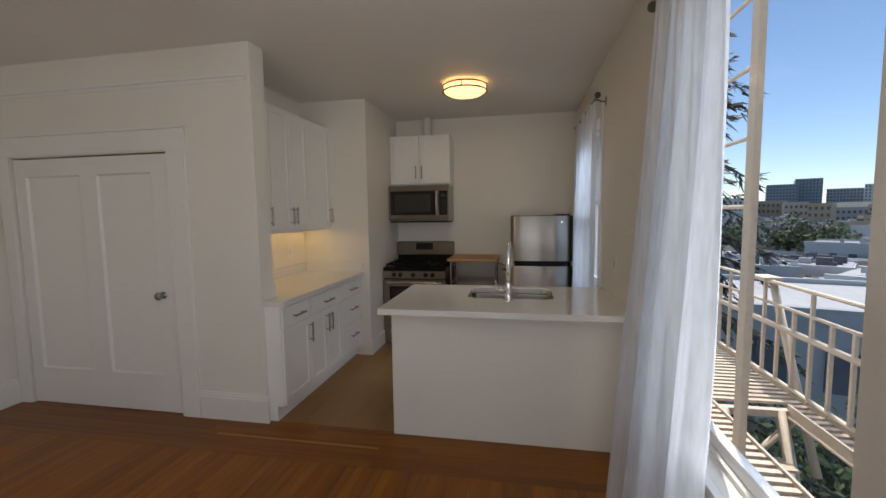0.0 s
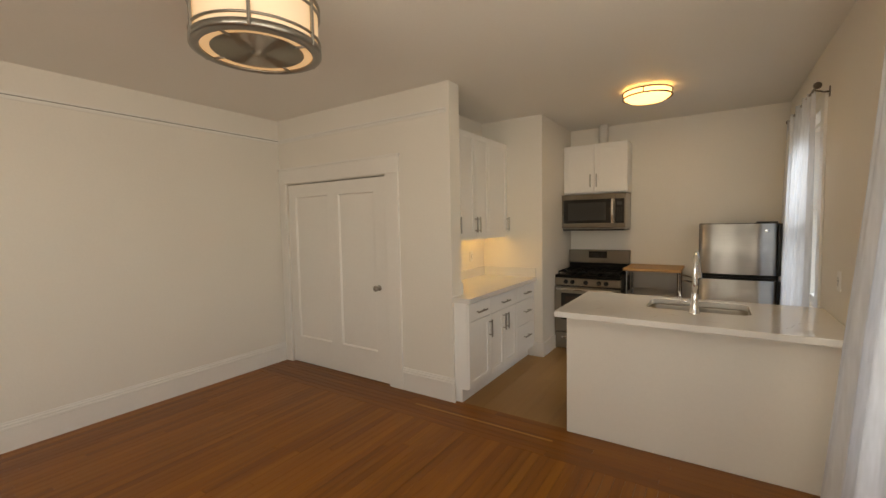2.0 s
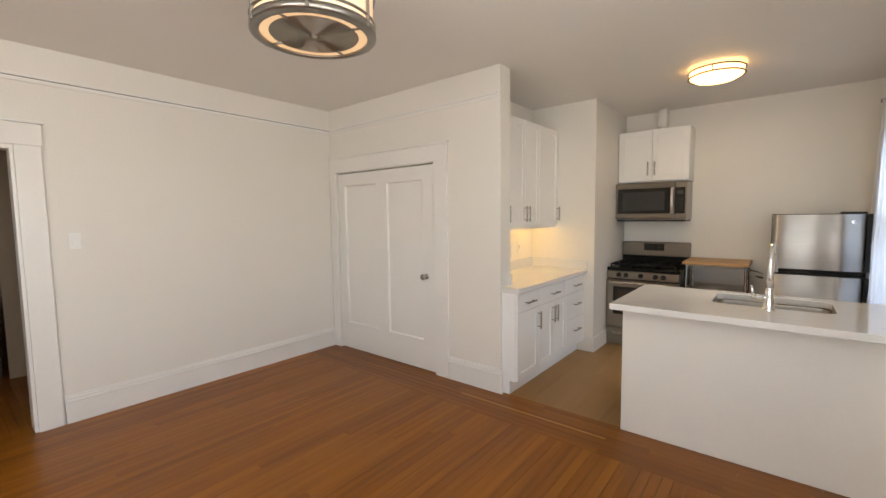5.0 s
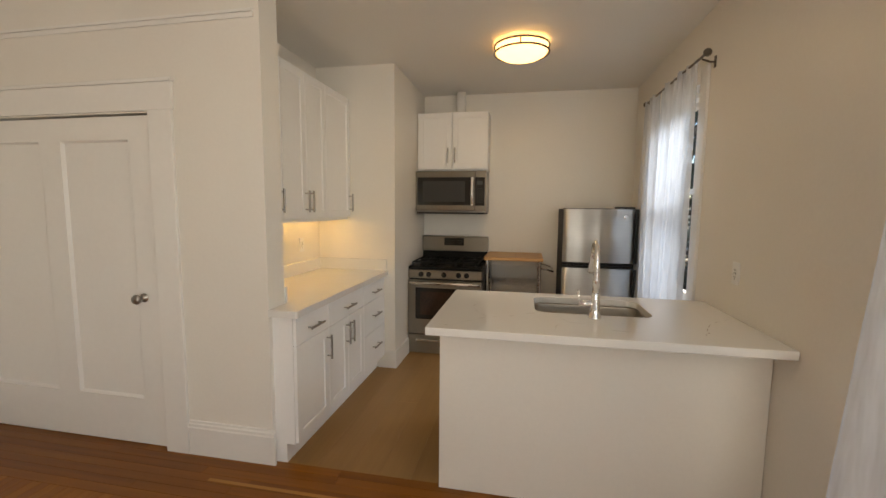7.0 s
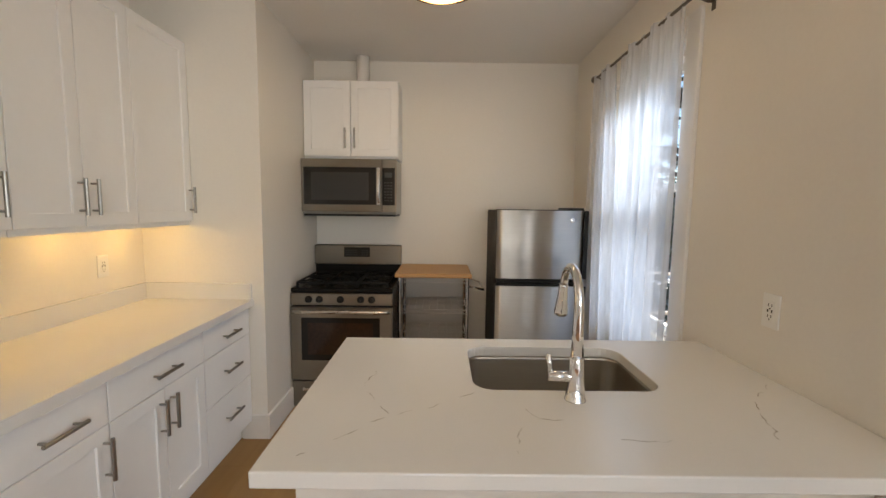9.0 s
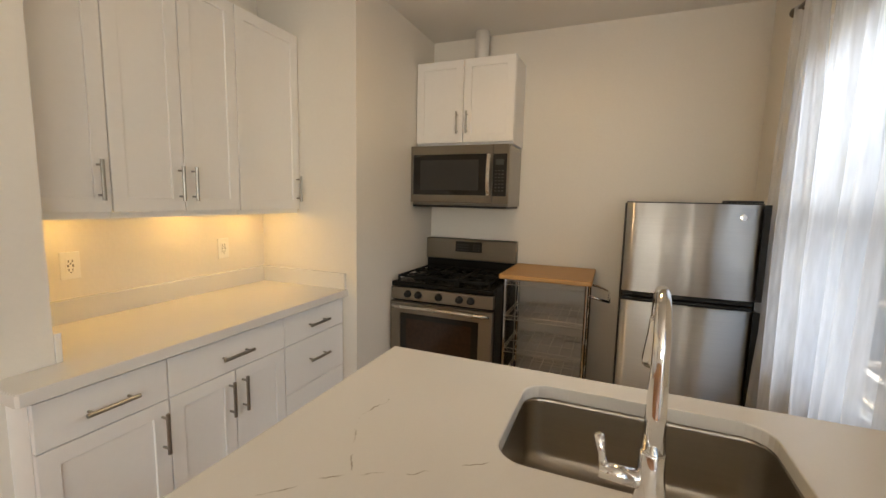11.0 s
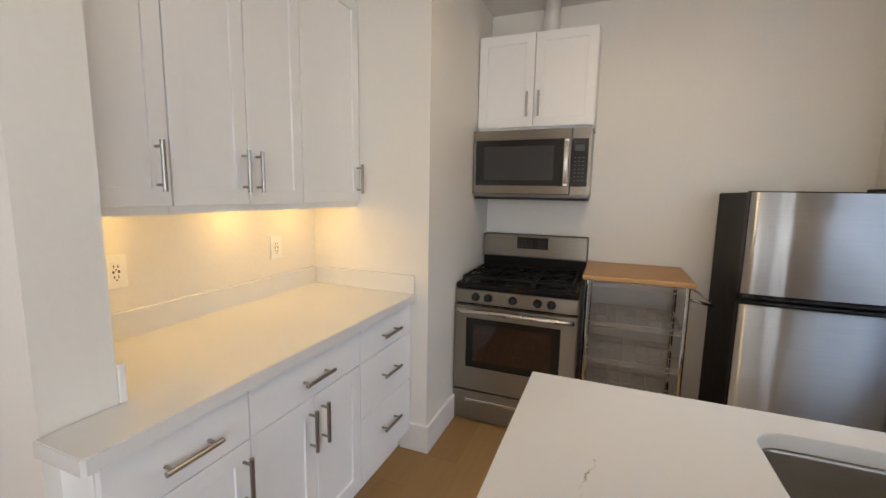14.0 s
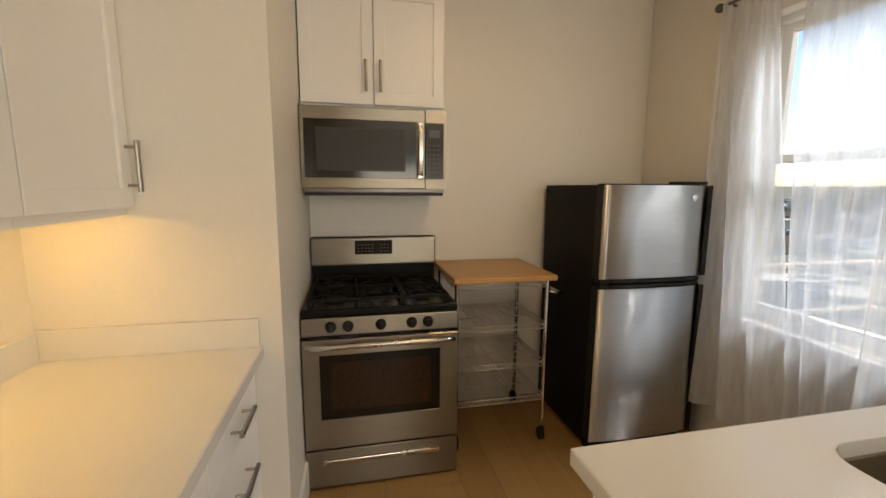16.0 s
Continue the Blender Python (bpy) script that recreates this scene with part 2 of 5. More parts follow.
def quartz():
    """Off-white stone with broken, branching hairline veins."""
    m = material("veined_quartz", (0.76, 0.745, 0.71), 0.11, vary=0.015, scale=2, grain=140, bump=0.0)
    n, l = m.node_tree.nodes, m.node_tree.links
    b = n["Principled BSDF"]
    base = b.inputs["Base Color"].links[0].from_socket
    co = n.new("ShaderNodeNewGeometry")
    warp, off = n.new("ShaderNodeTexNoise"), n.new("ShaderNodeVectorMath")
    warp.inputs["Scale"].default_value, warp.inputs["Detail"].default_value = 14, 6
    off.operation = "MULTIPLY_ADD"
    off.inputs[1].default_value = (0.05, 0.05, 0.0)
    l.new(co.outputs["Position"], warp.inputs["Vector"])
    l.new(warp.outputs["Color"], off.inputs[0])
    l.new(co.outputs["Position"], off.inputs[2])

    def vec(op, a, b):
        k = n.new("ShaderNodeVectorMath")
        k.operation = op
        for sock, v in zip(k.inputs, (a, b)):
            if isinstance(v, tuple):
                sock.default_value = v
            elif v is not None:
                l.new(v, sock)
        return k

    near = None
    for vein in VEINS:
        for (ax, ay), (bx, by) in zip(vein, vein[1:]):
            a, d = Vector((ax + 0.025, ay + 0.025, 0.925)), Vector((bx - ax, by - ay, 0))
            rel = vec("SUBTRACT", off.outputs[0], tuple(a))
            along = n.new("ShaderNodeMath")
            along.operation, along.use_clamp = "MULTIPLY", True
            l.new(vec("DOT_PRODUCT", rel.outputs[0], tuple(d)).outputs["Value"], along.inputs[0])
            along.inputs[1].default_value = 1 / d.length_squared
            step = vec("SCALE", tuple(d), None)
            l.new(along.outputs[0], step.inputs["Scale"])
            far = vec("DISTANCE", rel.outputs[0], step.outputs[0]).outputs["Value"]
            if near is not None:
                least = n.new("ShaderNodeMath")
                least.operation = "MINIMUM"
                l.new(near, least.inputs[0])
                l.new(far, least.inputs[1])
                far = least.outputs[0]
            near = far
    line = n.new("ShaderNodeMapRange")
    line.inputs["From Min"].default_value, line.inputs["From Max"].default_value = 0.0004, 0.0026
    line.inputs["To Min"].default_value, line.inputs["To Max"].default_value = 1.0, 0.0
    l.new(near, line.inputs["Value"])
    gate_noise, gate = n.new("ShaderNodeTexNoise"), n.new("ShaderNodeMapRange")
    gate_noise.inputs["Scale"].default_value, gate_noise.inputs["Detail"].default_value = 16, 5
    gate.inputs["From Min"].default_value, gate.inputs["From Max"].default_value = 0.47, 0.64
    l.new(co.outputs["Position"], gate_noise.inputs["Vector"])
    l.new(gate_noise.outputs["Fac"], gate.inputs["Value"])
    mul, mix = n.new("ShaderNodeMath"), n.new("ShaderNodeMix")
    mul.operation = "MULTIPLY"
    l.new(line.outputs[0], mul.inputs[0])
    l.new(gate.outputs[0], mul.inputs[1])
    mix.data_type = "RGBA"
    for s in mix.inputs:
        if s.name == "A" and s.type == "RGBA":
            l.new(base, s)
        if s.name == "B" and s.type == "RGBA":
            s.default_value = (0.27, 0.23, 0.17, 1)
    l.new(mul.outputs[0], mix.inputs[0])
    l.new([o for o in mix.outputs if o.type == "RGBA"][0], b.inputs["Base Color"])
    return m


QUARTZ = quartz()
QUARTZ_PLAIN = material("plain_quartz", (0.76, 0.745, 0.71), 0.2, vary=0.02, scale=3, grain=140, bump=0.0)


def sheer():
    m = bpy.data.materials.new("sheer_voile")
    m.use_nodes = True
    n, l = m.node_tree.nodes, m.node_tree.links
    n.remove(n["Principled BSDF"])
    d, t, tr = n.new("ShaderNodeBsdfDiffuse"), n.new("ShaderNodeBsdfTranslucent"), n.new("ShaderNodeBsdfTransparent")
    for s in (d, t):
        s.inputs["Color"].default_value = (0.82, 0.86, 0.93, 1)
    m1, m2 = n.new("ShaderNodeMixShader"), n.new("ShaderNodeMixShader")
    m1.inputs[0].default_value = 0.47
    l.new(d.outputs[0], m1.inputs[1])
    l.new(t.outputs[0], m1.inputs[2])
    co, w = n.new("ShaderNodeTexCoord"), n.new("ShaderNodeTexNoise")
    w.inputs["Scale"].default_value = 9
    mp = n.new("ShaderNodeMapping")
    mp.inputs["Scale"].default_value = (6, 6, 0.6)
    l.new(co.outputs["Object"], mp.inputs[0])
    l.new(mp.outputs[0], w.inputs["Vector"])
    rr = n.new("ShaderNodeMapRange")
    rr.inputs["To Min"].default_value, rr.inputs["To Max"].default_value = 0.52, 0.82
    l.new(w.outputs["Fac"], rr.inputs["Value"])
    l.new(rr.outputs[0], m2.inputs[0])
    l.new(tr.outputs[0], m2.inputs[1])
    l.new(m1.outputs[0], m2.inputs[2])
    l.new(m2.outputs[0], n["Material Output"].inputs[0])
    return m


SHEER = sheer()


def clear_glass():
    m = bpy.data.materials.new("window_glass")
    m.use_nodes = True
    n, l = m.node_tree.nodes, m.node_tree.links
    n.remove(n["Principled BSDF"])
    g, t, mx, f = n.new("ShaderNodeBsdfGlossy"), n.new("ShaderNodeBsdfTransparent"), n.new("ShaderNodeMixShader"), n.new("ShaderNodeLayerWeight")
    g.inputs["Roughness"].default_value = 0.02
    f.inputs["Blend"].default_value = 0.5
    pw, sc = n.new("ShaderNodeMath"), n.new("ShaderNodeMapRange")
    pw.operation = "POWER"
    pw.inputs[1].default_value = 5.0
    l.new(f.outputs["Facing"], pw.inputs[0])
    l.new(pw.outputs[0], sc.inputs["Value"])
    sc.inputs["To Min"].default_value, sc.inputs["To Max"].default_value = 0.008, 0.06
    l.new(sc.outputs[0], mx.inputs[0])
    l.new(t.outputs[0], mx.inputs[1])
    l.new(g.outputs[0], mx.inputs[2])
    l.new(mx.outputs[0], n["Material Output"].inputs[0])
    return m


GLASS = clear_glass()

# ---- mesh helpers ----
PLACE = {}


def box(bm, x0, x1, y0, y1, z0, z1, bevel=0.0, segments=2):
    x0, x1, y0, y1, z0, z1 = min(x0, x1), max(x0, x1), min(y0, y1), max(y0, y1), min(z0, z1), max(z0, z1)
    m = Matrix.Translation(((x0 + x1) / 2, (y0 + y1) / 2, (z0 + z1) / 2)) @ Matrix.Diagonal((x1 - x0, y1 - y0, z1 - z0, 1))
    made = bmesh.ops.create_cube(bm, size=1, matrix=m)["verts"]
    if bevel:
        edges = list({e for v in made for e in v.link_edges})
        bmesh.ops.bevel(bm, geom=edges, offset=bevel, segments=segments, affect="EDGES", profile=0.5)


def rod(bm, a, b, r, r2=None, seg=12):
    a, b = Vector(a), Vector(b)
    m = Matrix.Translation((a + b) / 2) @ (b - a).to_track_quat("Z", "Y").to_matrix().to_4x4()
    bmesh.ops.create_cone(bm, cap_ends=True, segments=seg, radius1=r, radius2=r if r2 is None else r2, depth=(b - a).length, matrix=m)


def tube(bm, pts, radii, seg=10, closed=False):
    """Sweeps a round section along points."""
    pts = [Vector(p) for p in pts]
    radii = [radii] * len(pts) if isinstance(radii, (int, float)) else radii
    rings, side = [], None
    for i, p in enumerate(pts):
        ahead = pts[(i + 1) % len(pts)] if closed else pts[min(i + 1, len(pts) - 1)]
        back = pts[i - 1] if closed else pts[max(i - 1, 0)]
        d = (ahead - back).normalized()
        side = (side - d * side.dot(d)).normalized() if side else d.orthogonal().normalized()
        up = d.cross(side)
        rings.append([bm.verts.new(p + radii[i] * (math.cos(k * math.tau / seg) * side + math.sin(k * math.tau / seg) * up)) for k in range(seg)])
    n = len(rings)
    for i in range(n if closed else n - 1):
        a, b = rings[i], rings[(i + 1) % n]
        for k in range(seg):
            bm.faces.new((a[k], a[(k + 1) % seg], b[(k + 1) % seg], b[k])).smooth = True
    if not closed:
        bm.faces.new(rings[0][::-1]), bm.faces.new(rings[-1])


def lathe(bm, centre, profile, seg=32, axis="z"):
    """Turns (radius, height) pairs round an axis."""
    c, rings = Vector(centre), []
    for r, h in profile:
        ring = []
        for k in range(seg):
            a = k * math.tau / seg
            u, v = r * math.cos(a), r * math.sin(a)
            ring.append(bm.verts.new(c + (Vector((u, v, h)) if axis == "z" else Vector((u, h, v)) if axis == "y" else Vector((h, u, v)))))
        rings.append(ring)
    for a, b in zip(rings, rings[1:]):
        for k in range(seg):
            bm.faces.new((a[k], a[(k + 1) % seg], b[(k + 1) % seg], b[k])).smooth = True


def link(name, bm, mat, smooth=False):
    bmesh.ops.recalc_face_normals(bm, faces=bm.faces)
    lo = Vector([min(v.co[i] for v in bm.verts) for i in range(3)])
    hi = Vector([max(v.co[i] for v in bm.verts) for i in range(3)])
    c = Vector(((lo.x + hi.x) / 2, (lo.y + hi.y) / 2, lo.z))
    bmesh.ops.translate(bm, verts=bm.verts, vec=-c)
    me = bpy.data.meshes.new(name)
    bm.to_mesh(me)
    bm.free()
    if smooth:
        for p in me.polygons:
            p.use_smooth = True
    me.materials.append(mat)
    ob = new(name, me)
    ob.location = c
    PLACE[ob] = c
    return ob


def part(name, bm, mat, parent, label="", smooth=False):
    ob = link(name, bm, mat, smooth)
    ob.parent = parent
    ob.matrix_parent_inverse = Matrix.Translation(-PLACE[parent])
    return tagged(ob, label)


def thing(name, at, label, category, group="", kind=""):
    ob = new(name)
    ob.location = at
    PLACE[ob] = Vector(at)
    ob.empty_display_size = 0.1
    return tagged(ob, label, category, group, kind)


def solid(name, bm, mat, label, category="", group="", kind="", smooth=False):
    return tagged(link(name, bm, mat, smooth), label, category, group, kind)


def boxes(*all_boxes, bevel=0.0):
    bm = bmesh.new()
    for b in all_boxes:
        box(bm, *b, bevel=bevel)
    return bm


def structure(name, mat, label, *all_boxes, bevel=0.0):
    return solid(name, boxes(*all_boxes, bevel=bevel), mat, label, kind="structure")


def ring(x0, x1, z0, z1, u0, u1, w0, w1, front, rear, e=0.004):
    """A one-piece door frame facing -y, its outer edge eased, with a window opening."""
    bm = bmesh.new()
    loops = []
    for a, b, c, d, y in ((x0, x1, z0, z1, rear), (x0, x1, z0, z1, front + e), (x0 + e, x1 - e, z0 + e, z1 - e, front),
                          (u0 - 0.002, u1 + 0.002, w0 - 0.002, w1 + 0.002, front), (u0, u1, w0, w1, front + 0.002), (u0, u1, w0, w1, rear)):
        loops.append([bm.verts.new(v) for v in ((a, y, c), (b, y, c), (b, y, d), (a, y, d))])
    for p, q in zip(loops, loops[1:] + loops[:1]):
        for k in range(4):
            bm.faces.new((p[k], p[(k + 1) % 4], q[(k + 1) % 4], q[k]))
    return bm


def pierced(name, mat, label, axis, near, far, u0, u1, z0, z1, holes):
    """One wall, its faces at near and far on x or y, with openings (u0, u1, z0, z1) right through it."""
    us = sorted({u0, u1, *[v for h in holes for v in h[:2]]})
    zs = sorted({z0, z1, *[v for h in holes for v in h[2:]]})
    bm, made = bmesh.new(), {}

    def corner(i, j, d):
        if (i, j, d) not in made:
            made[i, j, d] = bm.verts.new((d, us[i], zs[j]) if axis == "x" else (us[i], d, zs[j]))
        return made[i, j, d]

    def full(i, j):
        if not (0 <= i < len(us) - 1 and 0 <= j < len(zs) - 1):
            return False
        u, z = (us[i] + us[i + 1]) / 2, (zs[j] + zs[j + 1]) / 2
        return not any(a < u < b and c < z < d for a, b, c, d in holes)

    for i in range(len(us) - 1):
        for j in range(len(zs) - 1):
            if not full(i, j):
                continue
            for d in (near, far):
                bm.faces.new([corner(*q, d) for q in ((i, j), (i + 1, j), (i + 1, j + 1), (i, j + 1))])
            for (a, b), beside in ((((i, j), (i, j + 1)), (i - 1, j)), (((i + 1, j), (i + 1, j + 1)), (i + 1, j)), (((i, j), (i + 1, j)), (i, j - 1)), (((i, j + 1), (i + 1, j + 1)), (i, j + 1))):
                if not full(*beside):
                    bm.faces.new([corner(*a, near), corner(*b, near), corner(*b, far), corner(*a, far)])
    return solid(name, bm, mat, label, kind="structure")


# ---- the rooms ----
XL, XW, YP, YK, ZC = -3.97, 0.815, 2.871, 5.52, 2.73
XE, YB = -1.683, -3.2
XN, YC, XC = -2.18, 4.41, -1.44
T = 0.16
FLOOR = structure("floor", SLOT, "wood strip floor, light planks in the kitchen", (-9.2, XW + T, YB - T, YK + T, -0.14, -0.016))
structure("ceiling", CEIL, "plain painted plaster ceiling", (-9.2, XW + T, YB - T, YK + T, ZC, ZC + 0.12))
# the back wall's opening is made up, to let the fill lamp through
pierced("wall_back", WALL, "unseen painted wall behind the living room, with an opening added for a fill lamp", "y", YB - T, YB, XL - T, XW + T, 0, ZC, [(-0.95, 0.70, 0.6, 2.4)])
structure("wall_kitchen_end", WALL, "painted kitchen end wall", (XN - T, XW + T, YK, YK + T, 0, ZC))
# window openings in the facade wall
WINS = [(3.88, 4.72, 0.80, 2.30), (1.127, 2.20, 0.60, 2.40), (-2.6, 0.95, 0.60, 2.40)]
pierced("wall_facade", WALL, "warm white painted facade wall with window openings", "x", XW, XW + T, YB, YK, 0, ZC, [(a, b, c, d) for a, b, c, d in WINS])
pierced("wall_left", WALL, "warm white painted wall with a doorway", "x", XL - T, XL, YB, YP + T, 0, ZC, [(-0.62, 0.29, 0, 2.03)])
# closet front with its door opening, and the wall end beside the kitchen
pierced("wall_closet", WALL, "white painted closet wall", "y", YP, YP + 0.16, XL, XE, 0, ZC, [(-3.85, -2.39, 0, 2.012)])
structure("wall_closet_back", WALL, "plain wall closing the closet", (XL, XN - T, 3.7, 3.8, 0, ZC))
structure("wall_nook", WALL, "white painted wall behind the counter", (XN - T, XN, YP + 0.16, YK, 0, ZC))
structure("wall_column", WALL, "white painted chimney breast beside the range", (XN, XC, YC, YK, 0, ZC))
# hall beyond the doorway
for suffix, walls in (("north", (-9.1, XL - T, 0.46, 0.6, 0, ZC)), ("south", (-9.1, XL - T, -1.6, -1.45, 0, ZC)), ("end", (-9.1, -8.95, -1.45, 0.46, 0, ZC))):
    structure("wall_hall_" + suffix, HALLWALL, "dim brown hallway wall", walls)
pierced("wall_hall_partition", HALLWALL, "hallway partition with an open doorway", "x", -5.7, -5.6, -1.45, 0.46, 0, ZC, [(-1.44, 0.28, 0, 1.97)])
hall_door = thing("door_2", (-6.0, 0.23, 0), "dark brown hallway door, standing open", "door", kind="structure")
bm = boxes((-6.44, -5.7, 0.20, 0.24, 0.01, 1.96), (-6.35, -5.8, 0.19, 0.20, 0.3, 0.9), (-6.35, -5.8, 0.19, 0.20, 1.1, 1.85), bevel=0.003)
part("leaf", bm, DARKDOOR, hall_door)
for z, r in ((1.0, 0.028), (1.12, 0.02)):
    bm = bmesh.new()
    lathe(bm, (-6.36, 0.19, z), [(r, 0.0), (r, -0.01), (r * 0.4, -0.014), (r * 0.4, -0.035), (r, -0.045), (r * 0.9, -0.06), (0.0, -0.065)], 18, "y")
    part("lock" if r < 0.025 else "knob", bm, NICKEL, hall_door, "bright metal knob", True)

# ---- trims ----
def baseboard(name, runs):
    """Tall board with a stepped cap; runs are (x0, x1, y0, y1, nx, ny) along a wall."""
    profile = [(0, 0), (0.016, 0), (0.016, 0.153), (0.024, 0.157), (0.024, 0.172), (0.018, 0.177), (0.018, 0.192), (0.011, 0.197), (0.009, 0.21), (0, 0.21)]
    bm = bmesh.new()
    for x0, x1, y0, y1, nx, ny in runs:
        ends = [[bm.verts.new((x + nx * d, y + ny * d, z)) for d, z in profile] for x, y in ((x0, y0), (x1, y1))]
        for k in range(len(profile)):
            bm.faces.new((ends[0][k - 1], ends[0][k], ends[1][k], ends[1][k - 1]))
        bm.faces.new(ends[0]), bm.faces.new(ends[1][::-1])
    solid(name, bm, TRIM, "white painted stepped baseboard", kind="structure")


baseboard("baseboard_left", [(XL, XL, 0.44, YP, 1, 0), (XL, XL, YB, -0.77, 1, 0)])
baseboard("baseboard_closet", [(-2.23, XE + 0.02, YP, YP, 0, -1)])
bm = boxes((XC, XC + 0.016, YC - 0.016, 4.84, 0, 0.16), (-1.60, XC, YC - 0.016, YC, 0, 0.16), bevel=0.003)
solid("baseboard_column", bm, TRIM, "plain white baseboard round the chimney breast", kind="structure")
bm = boxes((XL, XL + 0.012, YB, YP, 2.507, 2.524), (XL, XL + 0.010, YB, YP, 2.474, 2.501), bevel=0.002)
solid("trim_rail_left", bm, TRIM, "white picture rail with a shadow groove", kind="structure")
bm = boxes((XL + 0.03, XE - 0.03, YP - 0.013, YP, 2.5015, 2.518), (XL + 0.03, XE - 0.03, YP - 0.009, YP, 2.474, 2.5), bevel=0.002)
# dark strip backing the left groove, shadow put in as colour
structure("trim_rail_shade", RAILSHADE, "dark strip painting the shadow line in the picture rail", (XL, XL + 0.004, YB, YP, 2.5012, 2.5068))
solid("trim_rail_closet", bm, TRIM, "white picture rail with a shadow groove", kind="structure")
structure("trim_closet_casing", TRIM, "white painted door casing",
          (-2.39, -2.235, YP - 0.02, YP, 0, 2.02), (-3.96, -3.85, YP - 0.02, YP, 0, 2.02), (-3.965, -2.225, YP - 0.022, YP, 2.02, 2.17), (-3.967, -2.215, YP - 0.034, YP, 2.17, 2.19), bevel=0.003)
structure("trim_hall_casing", TRIM, "white painted doorway casing",
          (XL, XL + 0.02, 0.29, 0.43, 0, 2.04), (XL, XL + 0.02, -0.76, -0.62, 0, 2.04), (XL, XL + 0.022, -0.77, 0.44, 2.04, 2.19), (XL, XL + 0.036, -0.78, 0.45, 2.19, 2.21),
          (XL - T, XL, 0.27, 0.29, 0, 2.03), (XL - T, XL, -0.62, 0.27, 2.01, 2.03), bevel=0.003)


# ---- closet door ----
def closet_door():
    x0, x1, z0, z1, yf, yb = -3.843, -2.399, 0.008, 2.000, YP + 0.012, YP + 0.05
    d = thing("door_1", (x0, yf, 0), "wide white two-panel closet door, shut", "door", kind="structure")
    panels = [(-3.735, -3.21), (-3.055, -2.56)]
    zs0, zs1 = 0.30, 1.87
    part("stile_frame", boxes((x0, panels[0][0], yf, yb, z0, z1), (panels[0][1], panels[1][0], yf, yb, zs0, zs1), (panels[1][1], x1, yf, yb, z0, z1),
                              (panels[0][0], panels[1][1], yf, yb, z0, zs0), (panels[0][0], panels[1][1], yf, yb, zs1, z1), bevel=0.0), TRIM, d)
    for a, b in panels:
        part("panel", boxes((a, b, yf + 0.016, yb - 0.01, zs0, zs1)), TRIM, d)
        bm = bmesh.new()
        loops = []
        for e, y in ((-0.004, yf - 0.002), (0.003, yf - 0.003), (0.006, yf + 0.003), (0.013, yf + 0.013), (0.015, yf + 0.018)):
            loops.append([bm.verts.new(v) for v in ((a + e, y, zs0 + e), (b - e, y, zs0 + e), (b - e, y, zs1 - e), (a + e, y, zs1 - e))])
        for p, q in zip(loops, loops[1:]):
            for k in range(4):
                bm.faces.new((p[k], p[(k + 1) % 4], q[(k + 1) % 4], q[k]))
        part("panel_moulding", bm, TRIM, d)
    bm = bmesh.new()
    lathe(bm, (-2.515, yf, 0.937), [(0.027, -0.002), (0.027, -0.007), (0.011, -0.010), (0.010, -0.035), (0.026, -0.045), (0.030, -0.058), (0.022, -0.070), (0.001, -0.073)], 24, "y")
    part("knob", bm, NICKEL, d, "satin nickel round knob", True)


closet_door()
# added sheet behind the shut door; its dark colour stands for closet shade
structure("closet_shade_sheet", HALLWALL, "unseen dark brown sheet standing in for shade inside the closet", (XL, XN - T, YP + 0.5, YP + 0.52, 0, ZC))


# ---- cabinets ----
def framed(face, u0, u1, front, z0, z1, thick=0.019, stile=0.057):
    """The one-piece frame of a shaker door; face 'E' looks to +x, 'S' to -y."""
    s = -1 if face == "E" else 1
    at = (lambda u, d, z: (d, u, z)) if face == "E" else (lambda u, d, z: (u, d, z))
    bm, e = bmesh.new(), 0.0015
    outer, inner = (u0, u1, z0, z1), (u0 + stile, u1 - stile, z0 + stile, z1 - stile)
    eased = (u0 + e, u1 - e, z0 + e, z1 - e)
    lip = (inner[0] - e, inner[1] + e, inner[2] - e, inner[3] + e)
    loops = []
    for (a, b, c, d), dep in ((outer, front + s * thick), (outer, front + s * e), (eased, front), (lip, front), (inner, front + s * e), (inner, front + s * thick)):
        loops.append([bm.verts.new(at(u, dep, z)) for u, z in ((a, c), (b, c), (b, d), (a, d))])
    for p, q in zip(loops, loops[1:] + loops[:1]):
        for k in range(4):
            bm.faces.new((p[k], p[(k + 1) % 4], q[(k + 1) % 4], q[k]))
    return bm


def pull(face, front, a, b, across, parent):
    """A bar pull from a to b (z when upright, u when across), at u or z = across[1]."""
    way, off = across
    s = 1 if face == "E" else -1
    at = (lambda v, d: (front + d, off, v) if face == "E" else (off, front - d, v)) if way == "up" else (lambda v, d: (front + d, v, off) if face == "E" else (v, front - d, off))
    bm = bmesh.new()
    rod(bm, at(a, 0.034), at(b, 0.034), 0.0074)
    for v in (a + 0.02 + 0.0 * s, b - 0.02):
        rod(bm, at(v, 0.0), at(v, 0.034), 0.0048, seg=8)
    return part("handle", bm, NICKEL, parent, "satin nickel bar pull", False)


